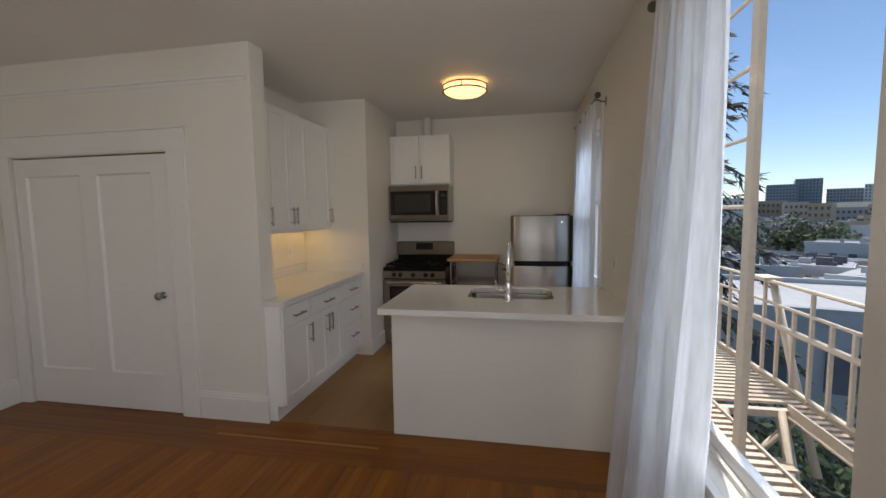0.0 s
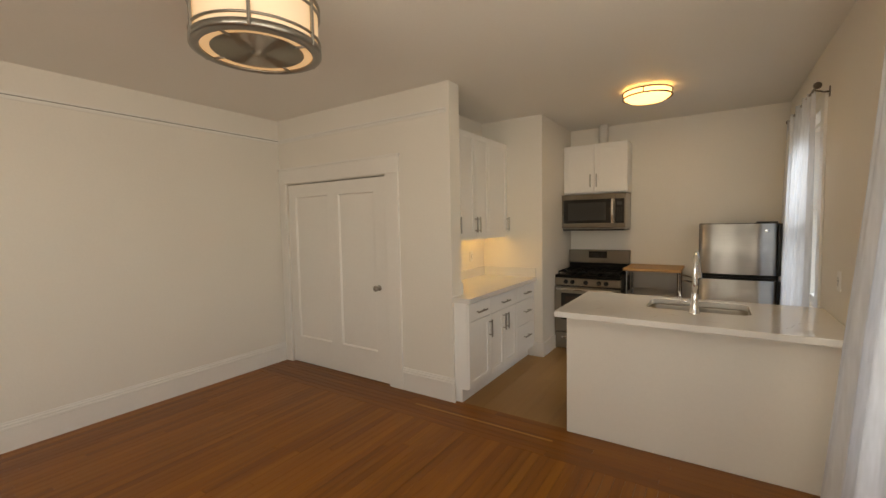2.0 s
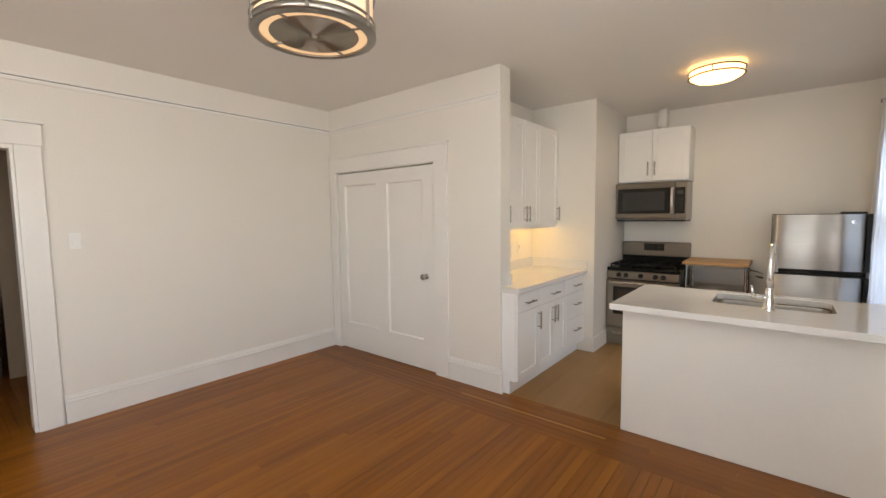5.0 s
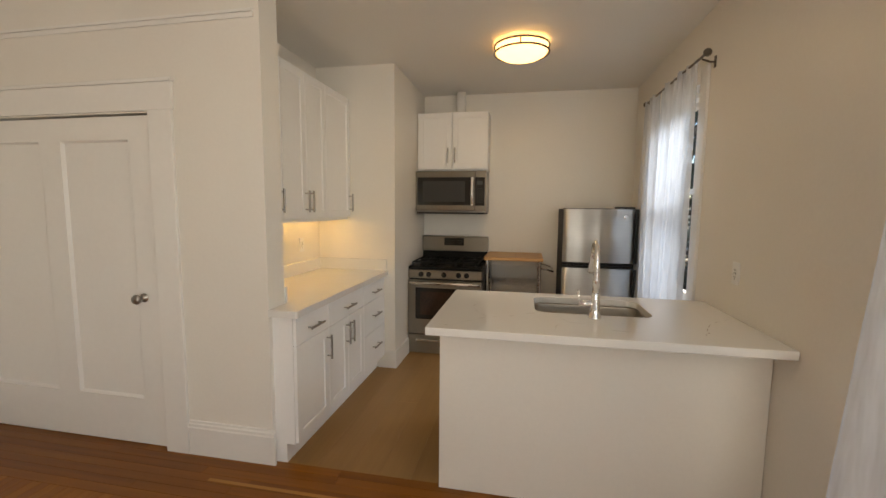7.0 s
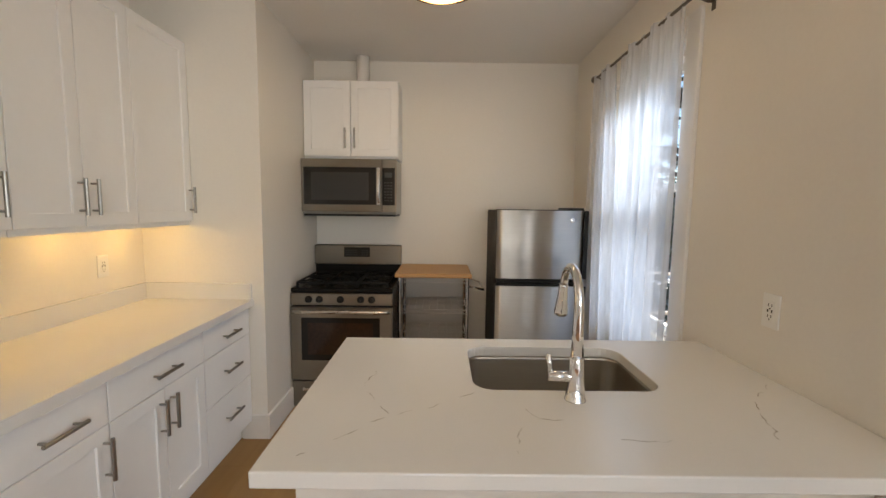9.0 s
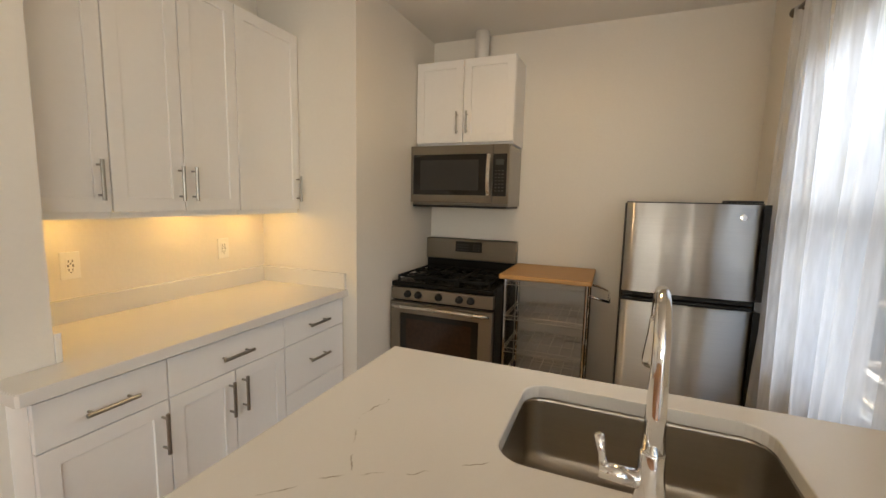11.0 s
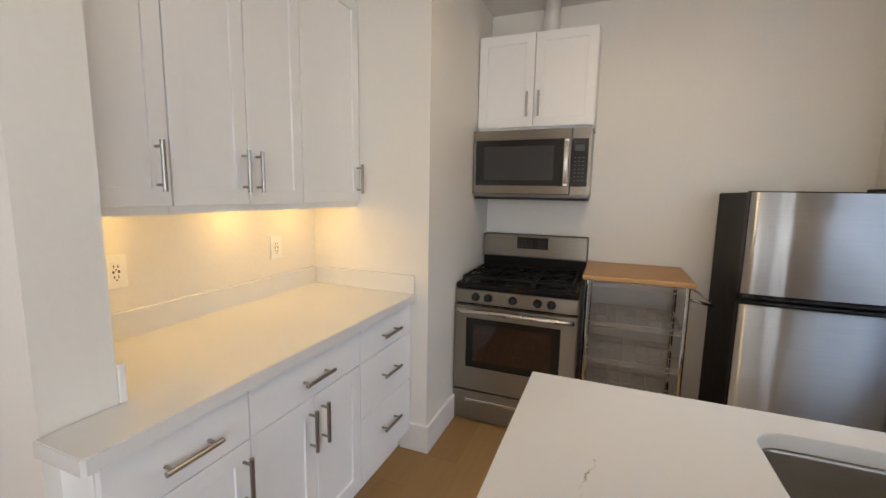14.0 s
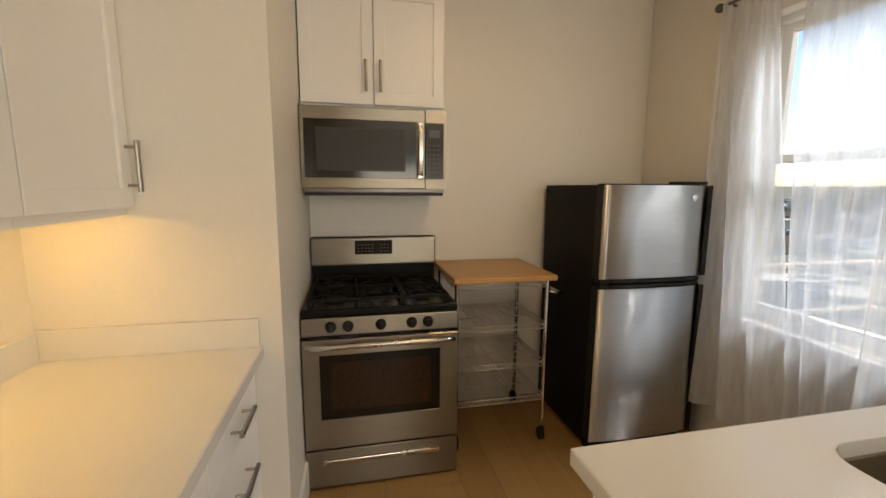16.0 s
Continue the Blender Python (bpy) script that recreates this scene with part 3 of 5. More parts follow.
def door_part(unit, face, u0, u1, front, z0, z1, handle=None, name="door", flat=False):
    a, b, s = u0 + 0.0026, u1 - 0.0026, (-1 if face == "E" else 1)
    slab = lambda p, q, d0, d1, c, d: (d0, d1, p, q, c, d) if face == "E" else (p, q, d0, d1, c, d)
    if flat:
        d = part(name, boxes(slab(a, b, front, front + s * 0.019, z0, z1), bevel=0.0015), CABINET, unit)
    else:
        d = part(name, framed(face, a, b, front, z0, z1), CABINET, unit)
        part("panel", boxes(slab(a + 0.055, b - 0.055, front + s * 0.009, front + s * 0.017, z0 + 0.055, z1 - 0.055)), CABINET, d)
    if handle:
        pull(face, front, *handle, d)


XU = -1.862
UPPER = [("upper_cabinet", 3.035, 3.335, [(3.035, 3.335, 3.29)]), ("upper_cabinet", 3.335, 3.95, [(3.335, 3.643, 3.615), (3.643, 3.95, 3.68)]), ("upper_cabinet", 3.95, 4.408, [(3.95, 4.408, 4.38)])]
for name, y0, y1, doors in UPPER:
    u = thing(name, (XN, y0, 1.39), "white shaker wall cabinet with %s" % ("two doors" if len(doors) > 1 else "one door"), "cabinet", "cabinets over the counter")
    part("body", boxes((XN, XU - 0.02, y0 + 0.001, y1 - 0.001, 1.398, 2.445)), CABINET, u)
    part("light_valance", boxes((XU - 0.05, XU - 0.024, y0 + 0.001, y1 - 0.001, 1.375, 1.398)), CABINET, u)
    for a, b, h in doors:
        door_part(u, "E", a, b, XU, 1.402, 2.443, (1.448, 1.605, ("up", h)))

XF = -1.539
LOWER = [(2.90, 3.30, "drawer_door"), (3.30, 3.905, "drawer_doors"), (3.905, 4.405, "drawers")]
LABELS = {"drawer_door": "white shaker base cabinet with a drawer over one door", "drawer_doors": "white shaker base cabinet with a wide drawer over two doors", "drawers": "white base cabinet with three drawers"}
for y0, y1, kind_of in LOWER:
    u = thing("base_cabinet", (XN, y0, 0), LABELS[kind_of], "cabinet", "cabinets under the counter")
    part("body", boxes((XN, XF - 0.021, y0 + 0.0005, y1 - 0.0005, 0.115, 0.873)), CABINET, u)
    part("toe_kick", boxes((XN, XF - 0.075, y0 + 0.0005, y1 - 0.0005, 0.0, 0.115)), CABINET, u)
    mid = (y0 + y1) / 2
    door_part(u, "E", y0, y1, XF, 0.703, 0.858, (mid - 0.08, mid + 0.08, ("across", 0.775)), "drawer", True)
    if kind_of == "drawers":
        door_part(u, "E", y0, y1, XF, 0.437, 0.699, (mid - 0.08, mid + 0.08, ("across", 0.575)), "drawer", True)
        door_part(u, "E", y0, y1, XF, 0.125, 0.433, (mid - 0.08, mid + 0.08, ("across", 0.30)), "drawer", True)
    elif kind_of == "drawer_door":
        door_part(u, "E", y0, y1, XF, 0.125, 0.699, (0.50, 0.66, ("up", y1 - 0.03)))
    else:
        door_part(u, "E", y0, mid, XF, 0.125, 0.699, (0.50, 0.66, ("up", mid - 0.035)))
        door_part(u, "E", mid, y1, XF, 0.125, 0.699, (0.50, 0.66, ("up", mid + 0.035)))
w = thing("worktop", (XN, 2.86, 0.875), "white quartz worktop with an upstand, on the base cabinets", "worktop")
bm = bmesh.new()
outline = [(XN, 3.033), (XE + 0.003, 3.033), (XE + 0.003, 2.858), (-1.513, 2.858), (-1.505, 2.866), (-1.505, YC - 0.001), (XN, YC - 0.001)]
slab = bm.faces.new([bm.verts.new((x, y, 0.875)) for x, y in outline])
ext = bmesh.ops.extrude_face_region(bm, geom=[slab])
bmesh.ops.translate(bm, verts=[g for g in ext["geom"] if isinstance(g, bmesh.types.BMVert)], vec=(0, 0, 0.04))
bmesh.ops.bevel(bm, geom=[e for e in bm.edges if all(v.co.z > 0.9 for v in e.verts)], offset=0.003, segments=2, affect="EDGES")
part("slab", bm, QUARTZ_PLAIN, w)
part("upstand", boxes((XN, XN + 0.02, 3.05, YC - 0.022, 0.915, 1.015), bevel=0.002), QUARTZ_PLAIN, w)
part("upstand", boxes((XN, -1.515, YC - 0.021, YC - 0.001, 0.915, 1.015), bevel=0.002), QUARTZ_PLAIN, w)
part("upstand", boxes((XN + 0.021, -1.676, 3.032, 3.05, 0.915, 1.015), bevel=0.002), QUARTZ_PLAIN, w)

# cabinet over the microwave
u = thing("wall_cabinet", (-1.07, YK, 1.9), "white shaker two-door cabinet mounted over the microwave", "cabinet")
part("body", boxes((-1.435, -0.688, 5.222, YK, 1.88, 2.478)), CABINET, u)
door_part(u, "S", -1.435, -1.064, 5.20, 1.895, 2.476, (1.955, 2.111, ("up", -1.104)))
door_part(u, "S", -1.064, -0.688, 5.20, 1.895, 2.476, (1.955, 2.111, ("up", -1.03)))
bm = bmesh.new()
rod(bm, (-1.004, 5.42, 2.478), (-1.004, 5.42, ZC), 0.052, seg=28)
solid("vent_pipe", bm, TRIM, "white painted vent pipe above the wall cabinet", "pipe", smooth=True)


# ---- range ----
def gas_range():
    x0, x1, yf, yb = -1.434, -0.690, 4.83, 5.505
    r = thing("gas_range", (-1.062, 5.1, 0), "stainless steel gas range with black cooktop, against the wall", "range")
    part("body", boxes((x0 + 0.004, x1 - 0.004, yf + 0.03, yb, 0.03, 0.875)), BLACK, r, "black enamelled side panels")
    part("cooktop", boxes((x0, x1, yf + 0.004, yb - 0.06, 0.868, 0.905), bevel=0.01), BLACK, r, "black enamelled cooktop")
    part("control_panel", boxes((x0, x1, yf, yf + 0.05, 0.778, 0.866), bevel=0.006), STEEL_H, r)
    back = part("backguard", boxes((x0 - 0.004, x1 + 0.004, 5.43, yb, 1.0, 1.168), bevel=0.008), STEEL_H, r)
    part("backguard_riser", boxes((x0 + 0.002, x1 - 0.002, 5.445, yb, 0.87, 1.0)), BLACK, r)
    part("display", boxes((-1.18, -0.957, 5.426, 5.43, 1.066, 1.15), bevel=0.0015), DARKGLASS, back, "black clock panel")
    for i in range(8):
        for j in range(3):
            x = -1.165 + i * 0.021 + (0.03 if i > 4 else 0)
            part("button", boxes((x, x + 0.012, 5.4245, 5.4262, 1.08 + j * 0.02, 1.086 + j * 0.02)), KEYGREY, back)
    for x in (-1.301, -1.222, -1.069, -0.921, -0.841):
        bm = bmesh.new()
        lathe(bm, (x, yf, 0.823), [(0.026, 0.0), (0.026, -0.006), (0.021, -0.010), (0.019, -0.030), (0.016, -0.034), (0.0, -0.034)], 24, "y")
        box(bm, x - 0.003, x + 0.003, yf - 0.037, yf - 0.02, 0.806, 0.842, 0.001, 1)
        part("knob", bm, RUBBER, r, "black control knob")
    door = part("oven_door", ring(x0, x1, 0.215, 0.765, -1.356, -0.781, 0.366, 0.688, yf - 0.012, yf + 0.03), STEEL_H, r)
    part("oven_window", boxes((-1.357, -0.780, yf - 0.008, yf + 0.02, 0.365, 0.689)), DARKGLASS, door, "black oven glass")
    part("inner_window", boxes((-1.31, -0.83, yf - 0.0095, yf - 0.0075, 0.41, 0.65)), OVENGLASS, door, "dark brown see-through glass")
    bm = bmesh.new()
    n = 14
    tube(bm, [(x0 + 0.02 + (x1 - x0 - 0.04) * i / n, yf - 0.014 - 0.04 * math.sin(math.pi * i / n) ** 0.5, 0.732 + 0.012 * math.sin(math.pi * i / n)) for i in range(n + 1)], 0.013, 12)
    part("oven_handle", bm, GRIP, door, "bowed steel handle", True)
    bm = bmesh.new()
    for a in range(5):
        box(bm, -1.40 + a * 0.14, -1.30 + a * 0.14, yf - 0.001, yf + 0.001, 0.769, 0.774)
    part("vent_slots", bm, SLOT, r)
    drawer = part("drawer", boxes((x0, x1, yf - 0.008, yf + 0.03, 0.012, 0.205), bevel=0.003), STEEL_H, r)
    part("drawer_pull", boxes((-1.352, -0.783, yf - 0.020, yf - 0.008, 0.135, 0.158), bevel=0.004), GRIP, drawer, "bright steel pull strip")
    # grates and burners
    for gx in (x0 + 0.03, -1.185, -0.955):
        bm = bmesh.new()
        gw, y0g, y1g, zt = 0.228, yf + 0.05, 5.40, 0.945
        for yy in (y0g, (y0g + y1g) / 2, y1g):
            box(bm, gx, gx + gw, yy - 0.006, yy + 0.006, zt - 0.014, zt, 0.002, 1)
        for xx in (gx + 0.006, gx + gw - 0.006):
            box(bm, xx - 0.006, xx + 0.006, y0g, y1g, zt - 0.014, zt, 0.002, 1)
        for yy in (y0g + 0.135, y1g - 0.135):
            for a in range(4):
                c, s = math.cos(a * math.pi / 2 + 0.78), math.sin(a * math.pi / 2 + 0.78)
                cx = gx + gw / 2
                tube(bm, [(cx + 0.03 * c, yy + 0.03 * s, zt - 0.004), (cx + 0.13 * c, yy + 0.13 * s, zt - 0.006)], 0.006, 6)
        for xx in (gx + 0.006, gx + gw - 0.006):
            for yy in (y0g, y1g):
                box(bm, xx - 0.007, xx + 0.007, yy - 0.007, yy + 0.007, 0.904, zt - 0.01)
        part("grate", bm, IRON, r, "cast-iron grate")
    for bx, by, br in ((-1.29, 5.015, 0.05), (-1.29, 5.28, 0.04), (-1.07, 5.15, 0.045), (-0.84, 5.015, 0.05), (-0.84, 5.28, 0.035)):
        bm = bmesh.new()
        lathe(bm, (bx, by, 0.904), [(br + 0.012, 0), (br + 0.012, 0.008), (br, 0.012), (br, 0.022), (br - 0.006, 0.026), (0.0, 0.026)], 24)
        part("burner", bm, IRON, r)


gas_range()


# ---- microwave ----
def microwave():
    x0, x1, yf, z0, z1 = -1.437, -0.692, 5.12, 1.44, 1.867
    m = thing("microwave", (-1.065, 5.3, 1.43), "stainless over-the-range microwave with a dark glass door, under the wall cabinet", "microwave")
    part("body", boxes((x0 + 0.003, x1 - 0.003, yf + 0.03, YK - 0.003, z0, z1), bevel=0.004), STEEL, m)
    part("underside", boxes((x0 + 0.012, x1 - 0.012, yf + 0.02, YK - 0.02, z0 - 0.016, z0 + 0.0)), RUBBER, m, "black vented underside")
    xs = -0.805
    door = part("door", ring(x0, xs, z0 + 0.02, z1, -1.417, -0.852, 1.515, 1.804, yf, yf + 0.03), STEEL_H, m)
    part("window", boxes((-1.419, -0.850, yf + 0.003, yf + 0.02, 1.513, 1.806)), DARKGLASS, door, "black glass door window")
    part("inner_window", boxes((-1.36, -0.91, yf + 0.0015, yf + 0.0035, 1.55, 1.765)), SCREEN, door, "dark mesh screen behind the glass")
    bm = bmesh.new()
    loops = []
    for k in range(13):
        z, out = 1.512 + 0.29 * k / 12, 0.012 + 0.028 * math.sin(math.pi * k / 12) ** 0.6
        loops.append([bm.verts.new((x, y, z)) for x, y in ((-0.845, yf - out + 0.003), (-0.840, yf - out), (-0.824, yf - out), (-0.819, yf - out + 0.003), (-0.819, yf - out + 0.012), (-0.845, yf - out + 0.012))])
    for a, b in zip(loops, loops[1:]):
        for k in range(6):
            bm.faces.new((a[k], a[(k + 1) % 6], b[(k + 1) % 6], b[k]))
    bm.faces.new(loops[0]), bm.faces.new(loops[-1])
    for z in (1.517, 1.787):
        box(bm, -0.843, -0.821, yf - 0.02, yf + 0.001, z, z + 0.012)
    part("door_handle", bm, GRIP, door, "bowed flat steel handle")
    panel = part("control_side", boxes((xs + 0.002, x1, yf, yf + 0.03, z0 + 0.02, 1.512), (xs + 0.002, x1, yf, yf + 0.03, 1.802, z1), (-0.706, x1, yf, yf + 0.03, 1.512, 1.802)), STEEL_H, m)
    glass = part("control_panel", boxes((xs + 0.002, -0.706, yf - 0.002, yf + 0.02, 1.512, 1.802), bevel=0.001), DARKGLASS, m, "black touch panel")
    part("display", boxes((-0.785, -0.728, yf - 0.0035, yf - 0.0015, 1.727, 1.765)), DISPLAY, glass, "grey display")
    for j in range(7):
        for i in range(3):
            part("key", boxes((-0.788 + i * 0.024, -0.774 + i * 0.024, yf - 0.003, yf - 0.0015, 1.545 + j * 0.023, 1.552 + j * 0.023)), KEYGREY, glass)


microwave()


# ---- refrigerator ----
def fridge():
    x0, x1, yf, yb = 0.056, 0.675, 4.785, 5.46
    f = thing("refrigerator", (0.36, 5.1, 0), "black refrigerator with two brushed steel doors, top freezer", "refrigerator")
    part("cabinet", boxes((x0 + 0.004, x1 + 0.028, yf + 0.075, yb, 0.03, 1.488), bevel=0.006), SIDEBLACK, f, "black textured cabinet")
    part("plinth", boxes((x0 + 0.02, x1 - 0.02, yf + 0.06, yf + 0.12, 0.0, 0.07)), RUBBER, f)

    def front(name, z0, z1):
        bm = bmesh.new()
        n, rows = 16, []
        for i in range(n + 1):
            u = i / n
            bulge = 0.016 * (1 - abs(2 * u - 1) ** 3)
            x = x0 + (x1 - x0) * u
            rows.append([bm.verts.new((x, yf + 0.016 - bulge, z)) for z in (z0, z1)] + [bm.verts.new((x, yf + 0.068, z)) for z in (z1, z0)])
        for a, b in zip(rows, rows[1:]):
            for k in range(4):
                bm.faces.new((a[k], b[k], b[(k + 1) % 4], a[(k + 1) % 4])).smooth = k == 0
        bm.faces.new(rows[0]), bm.faces.new(rows[-1][::-1])
        d = part(name, bm, DOORSTEEL, f, "brushed steel door")
        part("door_edge", boxes((x0 - 0.001, x1 + 0.001, yf + 0.02, yf + 0.074, z0 - 0.004, z0), (x0 - 0.001, x1 + 0.001, yf + 0.02, yf + 0.074, z1, z1 + 0.006), (x0 - 0.004, x0 - 0.0005, yf + 0.02, yf + 0.074, z0, z1), (x1 + 0.0005, x1 + 0.030, yf + 0.012, yf + 0.074, z0, z1)), RUBBER, d, "black edging")
        return d

    low, top = front("fridge_door", 0.08, 0.945), front("freezer_door", 1.0, 1.488)
    for d, z0, z1 in ((top, 0.972, 0.994), (low, 0.950, 0.968)):
        bm = bmesh.new()
        box(bm, x0 + 0.006, x1 - 0.006, yf + 0.012, yf + 0.07, z0, z1, 0.006, 2)
        tube(bm, [(x0 + 0.06 + (x1 - x0 - 0.12) * i / 10, yf + 0.006 - 0.006 * math.sin(math.pi * i / 10), (z0 + z1) / 2) for i in range(11)], 0.008, 8)
        part("grip", bm, RUBBER, d, "black recessed grip")
    bm = bmesh.new()
    lathe(bm, (0.592, yf + 0.008, 1.422), [(0.017, 0.0), (0.017, -0.004), (0.014, -0.005), (0.0, -0.005)], 24, "y")
    part("badge", bm, CHROME, top, "round bright badge")
    part("hinge_cap", boxes((x1 - 0.16, x1 - 0.005, yf + 0.01, yf + 0.12, 1.495, 1.508), bevel=0.004), RUBBER, f, "black hinge cover")


fridge()


# ---- wire cart ----
def cart():
    x0, x1, y0, y1, zt = -0.655, -0.135, 4.99, 5.43, 0.972
    c = thing("kitchen_cart", (-0.38, 5.2, 0), "chrome wire kitchen cart with a bamboo top, beside the range", "cart")
    part("top_board", boxes((x0 - 0.03, x1 + 0.03, y0 - 0.06, y1 + 0.06, zt, zt + 0.03), bevel=0.006), BAMBOO, c, "honey-brown wooden top")
    for x in (x0, x1):
        for y in (y0, y1):
            bm = bmesh.new()
            rod(bm, (x, y, 0.085), (x, y, zt), 0.0125, seg=14)
            for k in range(10):
                rod(bm, (x, y, 0.15 + k * 0.08), (x, y, 0.153 + k * 0.08), 0.0132, seg=14)
            leg = part("post", bm, CHROME, c)
            bm = bmesh.new()
            rod(bm, (x, y, 0.07), (x, y, 0.095), 0.015)
            rod(bm, (x - 0.012, y + 0.012, 0.034), (x + 0.012, y + 0.012, 0.034), 0.034, seg=20)
            box(bm, x - 0.017, x + 0.017, y - 0.012, y + 0.03, 0.045, 0.072, 0.004, 1)
            part("caster", bm, RUBBER, leg, "black swivel caster")
    for z in (0.955, 0.715, 0.49, 0.285):
        bm = bmesh.new()
        tube(bm, [(x0, y0, z), (x1, y0, z), (x1, y1, z), (x0, y1, z)], 0.0035, 6, True)
        shelf = part("wire_shelf", bm, WIRE, c)
        bm = bmesh.new()
        tube(bm, [(x0, y0, z - 0.028), (x1, y0, z - 0.028), (x1, y1, z - 0.028), (x0, y1, z - 0.028)], 0.0035, 6, True)
        part("lower_rim", bm, WIRE, shelf)
        for y in (y0, y1):
            bm = bmesh.new()
            tube(bm, [(x0 + (x1 - x0) * i / 24, y, z - 0.014 + (0.013 if i % 2 else -0.013)) for i in range(25)], 0.002, 5)
            part("truss_wire", bm, WIRE, shelf)
        for x in (x0, x1):
            bm = bmesh.new()
            tube(bm, [(x, y0 + (y1 - y0) * i / 20, z - 0.014 + (0.013 if i % 2 else -0.013)) for i in range(21)], 0.002, 5)
            part("truss_wire", bm, WIRE, shelf)
        for i in range(1, 9 if z > 0.6 else 7):
            x = x0 + (x1 - x0) * i / (9 if z > 0.6 else 7)
            bm = bmesh.new()
            tube(bm, [(x, y0, z + 0.004), (x, y1, z + 0.004)], 0.0018, 5)
            part("wire", bm, WIRE, shelf)
        for y in (y0 + 0.16, y0 + 0.32):
            bm = bmesh.new()
            tube(bm, [(x0, y, z + 0.001), (x1, y, z + 0.001)], 0.003, 5)
            part("cross_wire", bm, WIRE, shelf)
    bm = bmesh.new()
    ys = (y0 + 0.02, y1 - 0.02)
    tube(bm, [(x1, ys[0], 0.90), (x1 + 0.09, ys[0], 0.88), (x1 + 0.13, ys[0] + 0.04, 0.865), (x1 + 0.13, ys[1] - 0.04, 0.865), (x1 + 0.09, ys[1], 0.88), (x1, ys[1], 0.90)], 0.009, 10)
    part("push_handle", bm, CHROME, c, "", True)


cart()

# ---- peninsula ----
def rounded(x0, x1, y0, y1, r, n=6):
    pts = []
    for cx, cy, a0 in ((x1 - r, y1 - r, 0), (x0 + r, y1 - r, 90), (x0 + r, y0 + r, 180), (x1 - r, y0 + r, 270)):
        for k in range(n + 1):
            a = radians(a0 + 90 * k / n)
            pts.append((cx + r * math.cos(a), cy + r * math.sin(a)))
    return pts


SINK = (-0.222, 0.390, 3.125, 3.535)


def peninsula_top():
    bm = bmesh.new()
    loops = []
    for pts in ([(-0.745, 2.700), (0.812, 2.700), (0.812, 3.640), (-0.748, 3.640)], rounded(*SINK, 0.07)):
        vs = [bm.verts.new((x, y, 0.925)) for x, y in pts]
        loops += [bm.edges.new((vs[i - 1], vs[i])) for i in range(len(vs))]
    made = bmesh.ops.triangle_fill(bm, use_beauty=True, edges=loops)
    faces = [g for g in made["geom"] if isinstance(g, bmesh.types.BMFace)]
    ext = bmesh.ops.extrude_face_region(bm, geom=faces)
    bmesh.ops.translate(bm, verts=[g for g in ext["geom"] if isinstance(g, bmesh.types.BMVert)], vec=(0, 0, -0.040))
    ob = solid("peninsula_worktop", bm, QUARTZ, "white quartz worktop with thin brown veins and a sink cut-out", "worktop")
    bev = ob.modifiers.new("edge", "BEVEL")
    bev.width, bev.segments, bev.limit_method, bev.angle_limit = 0.004, 2, "ANGLE", radians(50)


peninsula_top()
p = thing("peninsula", (0.05, 3.2, 0), "white peninsula base under the quartz worktop", "cabinet")
part("front_wall", boxes((-0.706, XW - 0.002, 2.871, 2.99, 0, 0.884), bevel=0.003), WALL, p)
part("end_panel", boxes((-0.706, -0.686, 2.99, 3.61, 0.0, 0.884)), CABINET, p)
part("back_panel", boxes((-0.686, XW - 0.002, 3.59, 3.61, 0.1, 0.884)), CABINET, p)


def sink():
    bm = bmesh.new()
    x0, x1, y0, y1 = SINK
    rings = []
    for d, z, r in ((-0.03, 0.883, 0.07), (-0.006, 0.883, 0.055), (-0.004, 0.87, 0.055), (0.004, 0.72, 0.055), (0.014, 0.695, 0.06), (0.04, 0.682, 0.06), (0.16, 0.676, 0.03)):
        rings.append([bm.verts.new((x, y, z)) for x, y in rounded(x0 + d, x1 - d, y0 + d, y1 - d, r)])
    for a, b in zip(rings, rings[1:]):
        for k in range(len(a)):
            bm.faces.new((a[k - 1], a[k], b[k], b[k - 1])).smooth = True
    bm.faces.new(rings[-1])
    s = thing("sink", (0.09, 3.35, 0.676), "brushed stainless undermount sink, empty", "sink")
    part("basin", bm, SINKSTEEL, s)
    bm = bmesh.new()
    lathe(bm, (0.09, 3.38, 0.676), [(0.055, 0.0), (0.052, 0.005), (0.042, 0.004), (0.036, 0.001), (0.0, 0.001)], 28)
    part("drain", bm, CHROME, s, "round chrome drain")


sink()


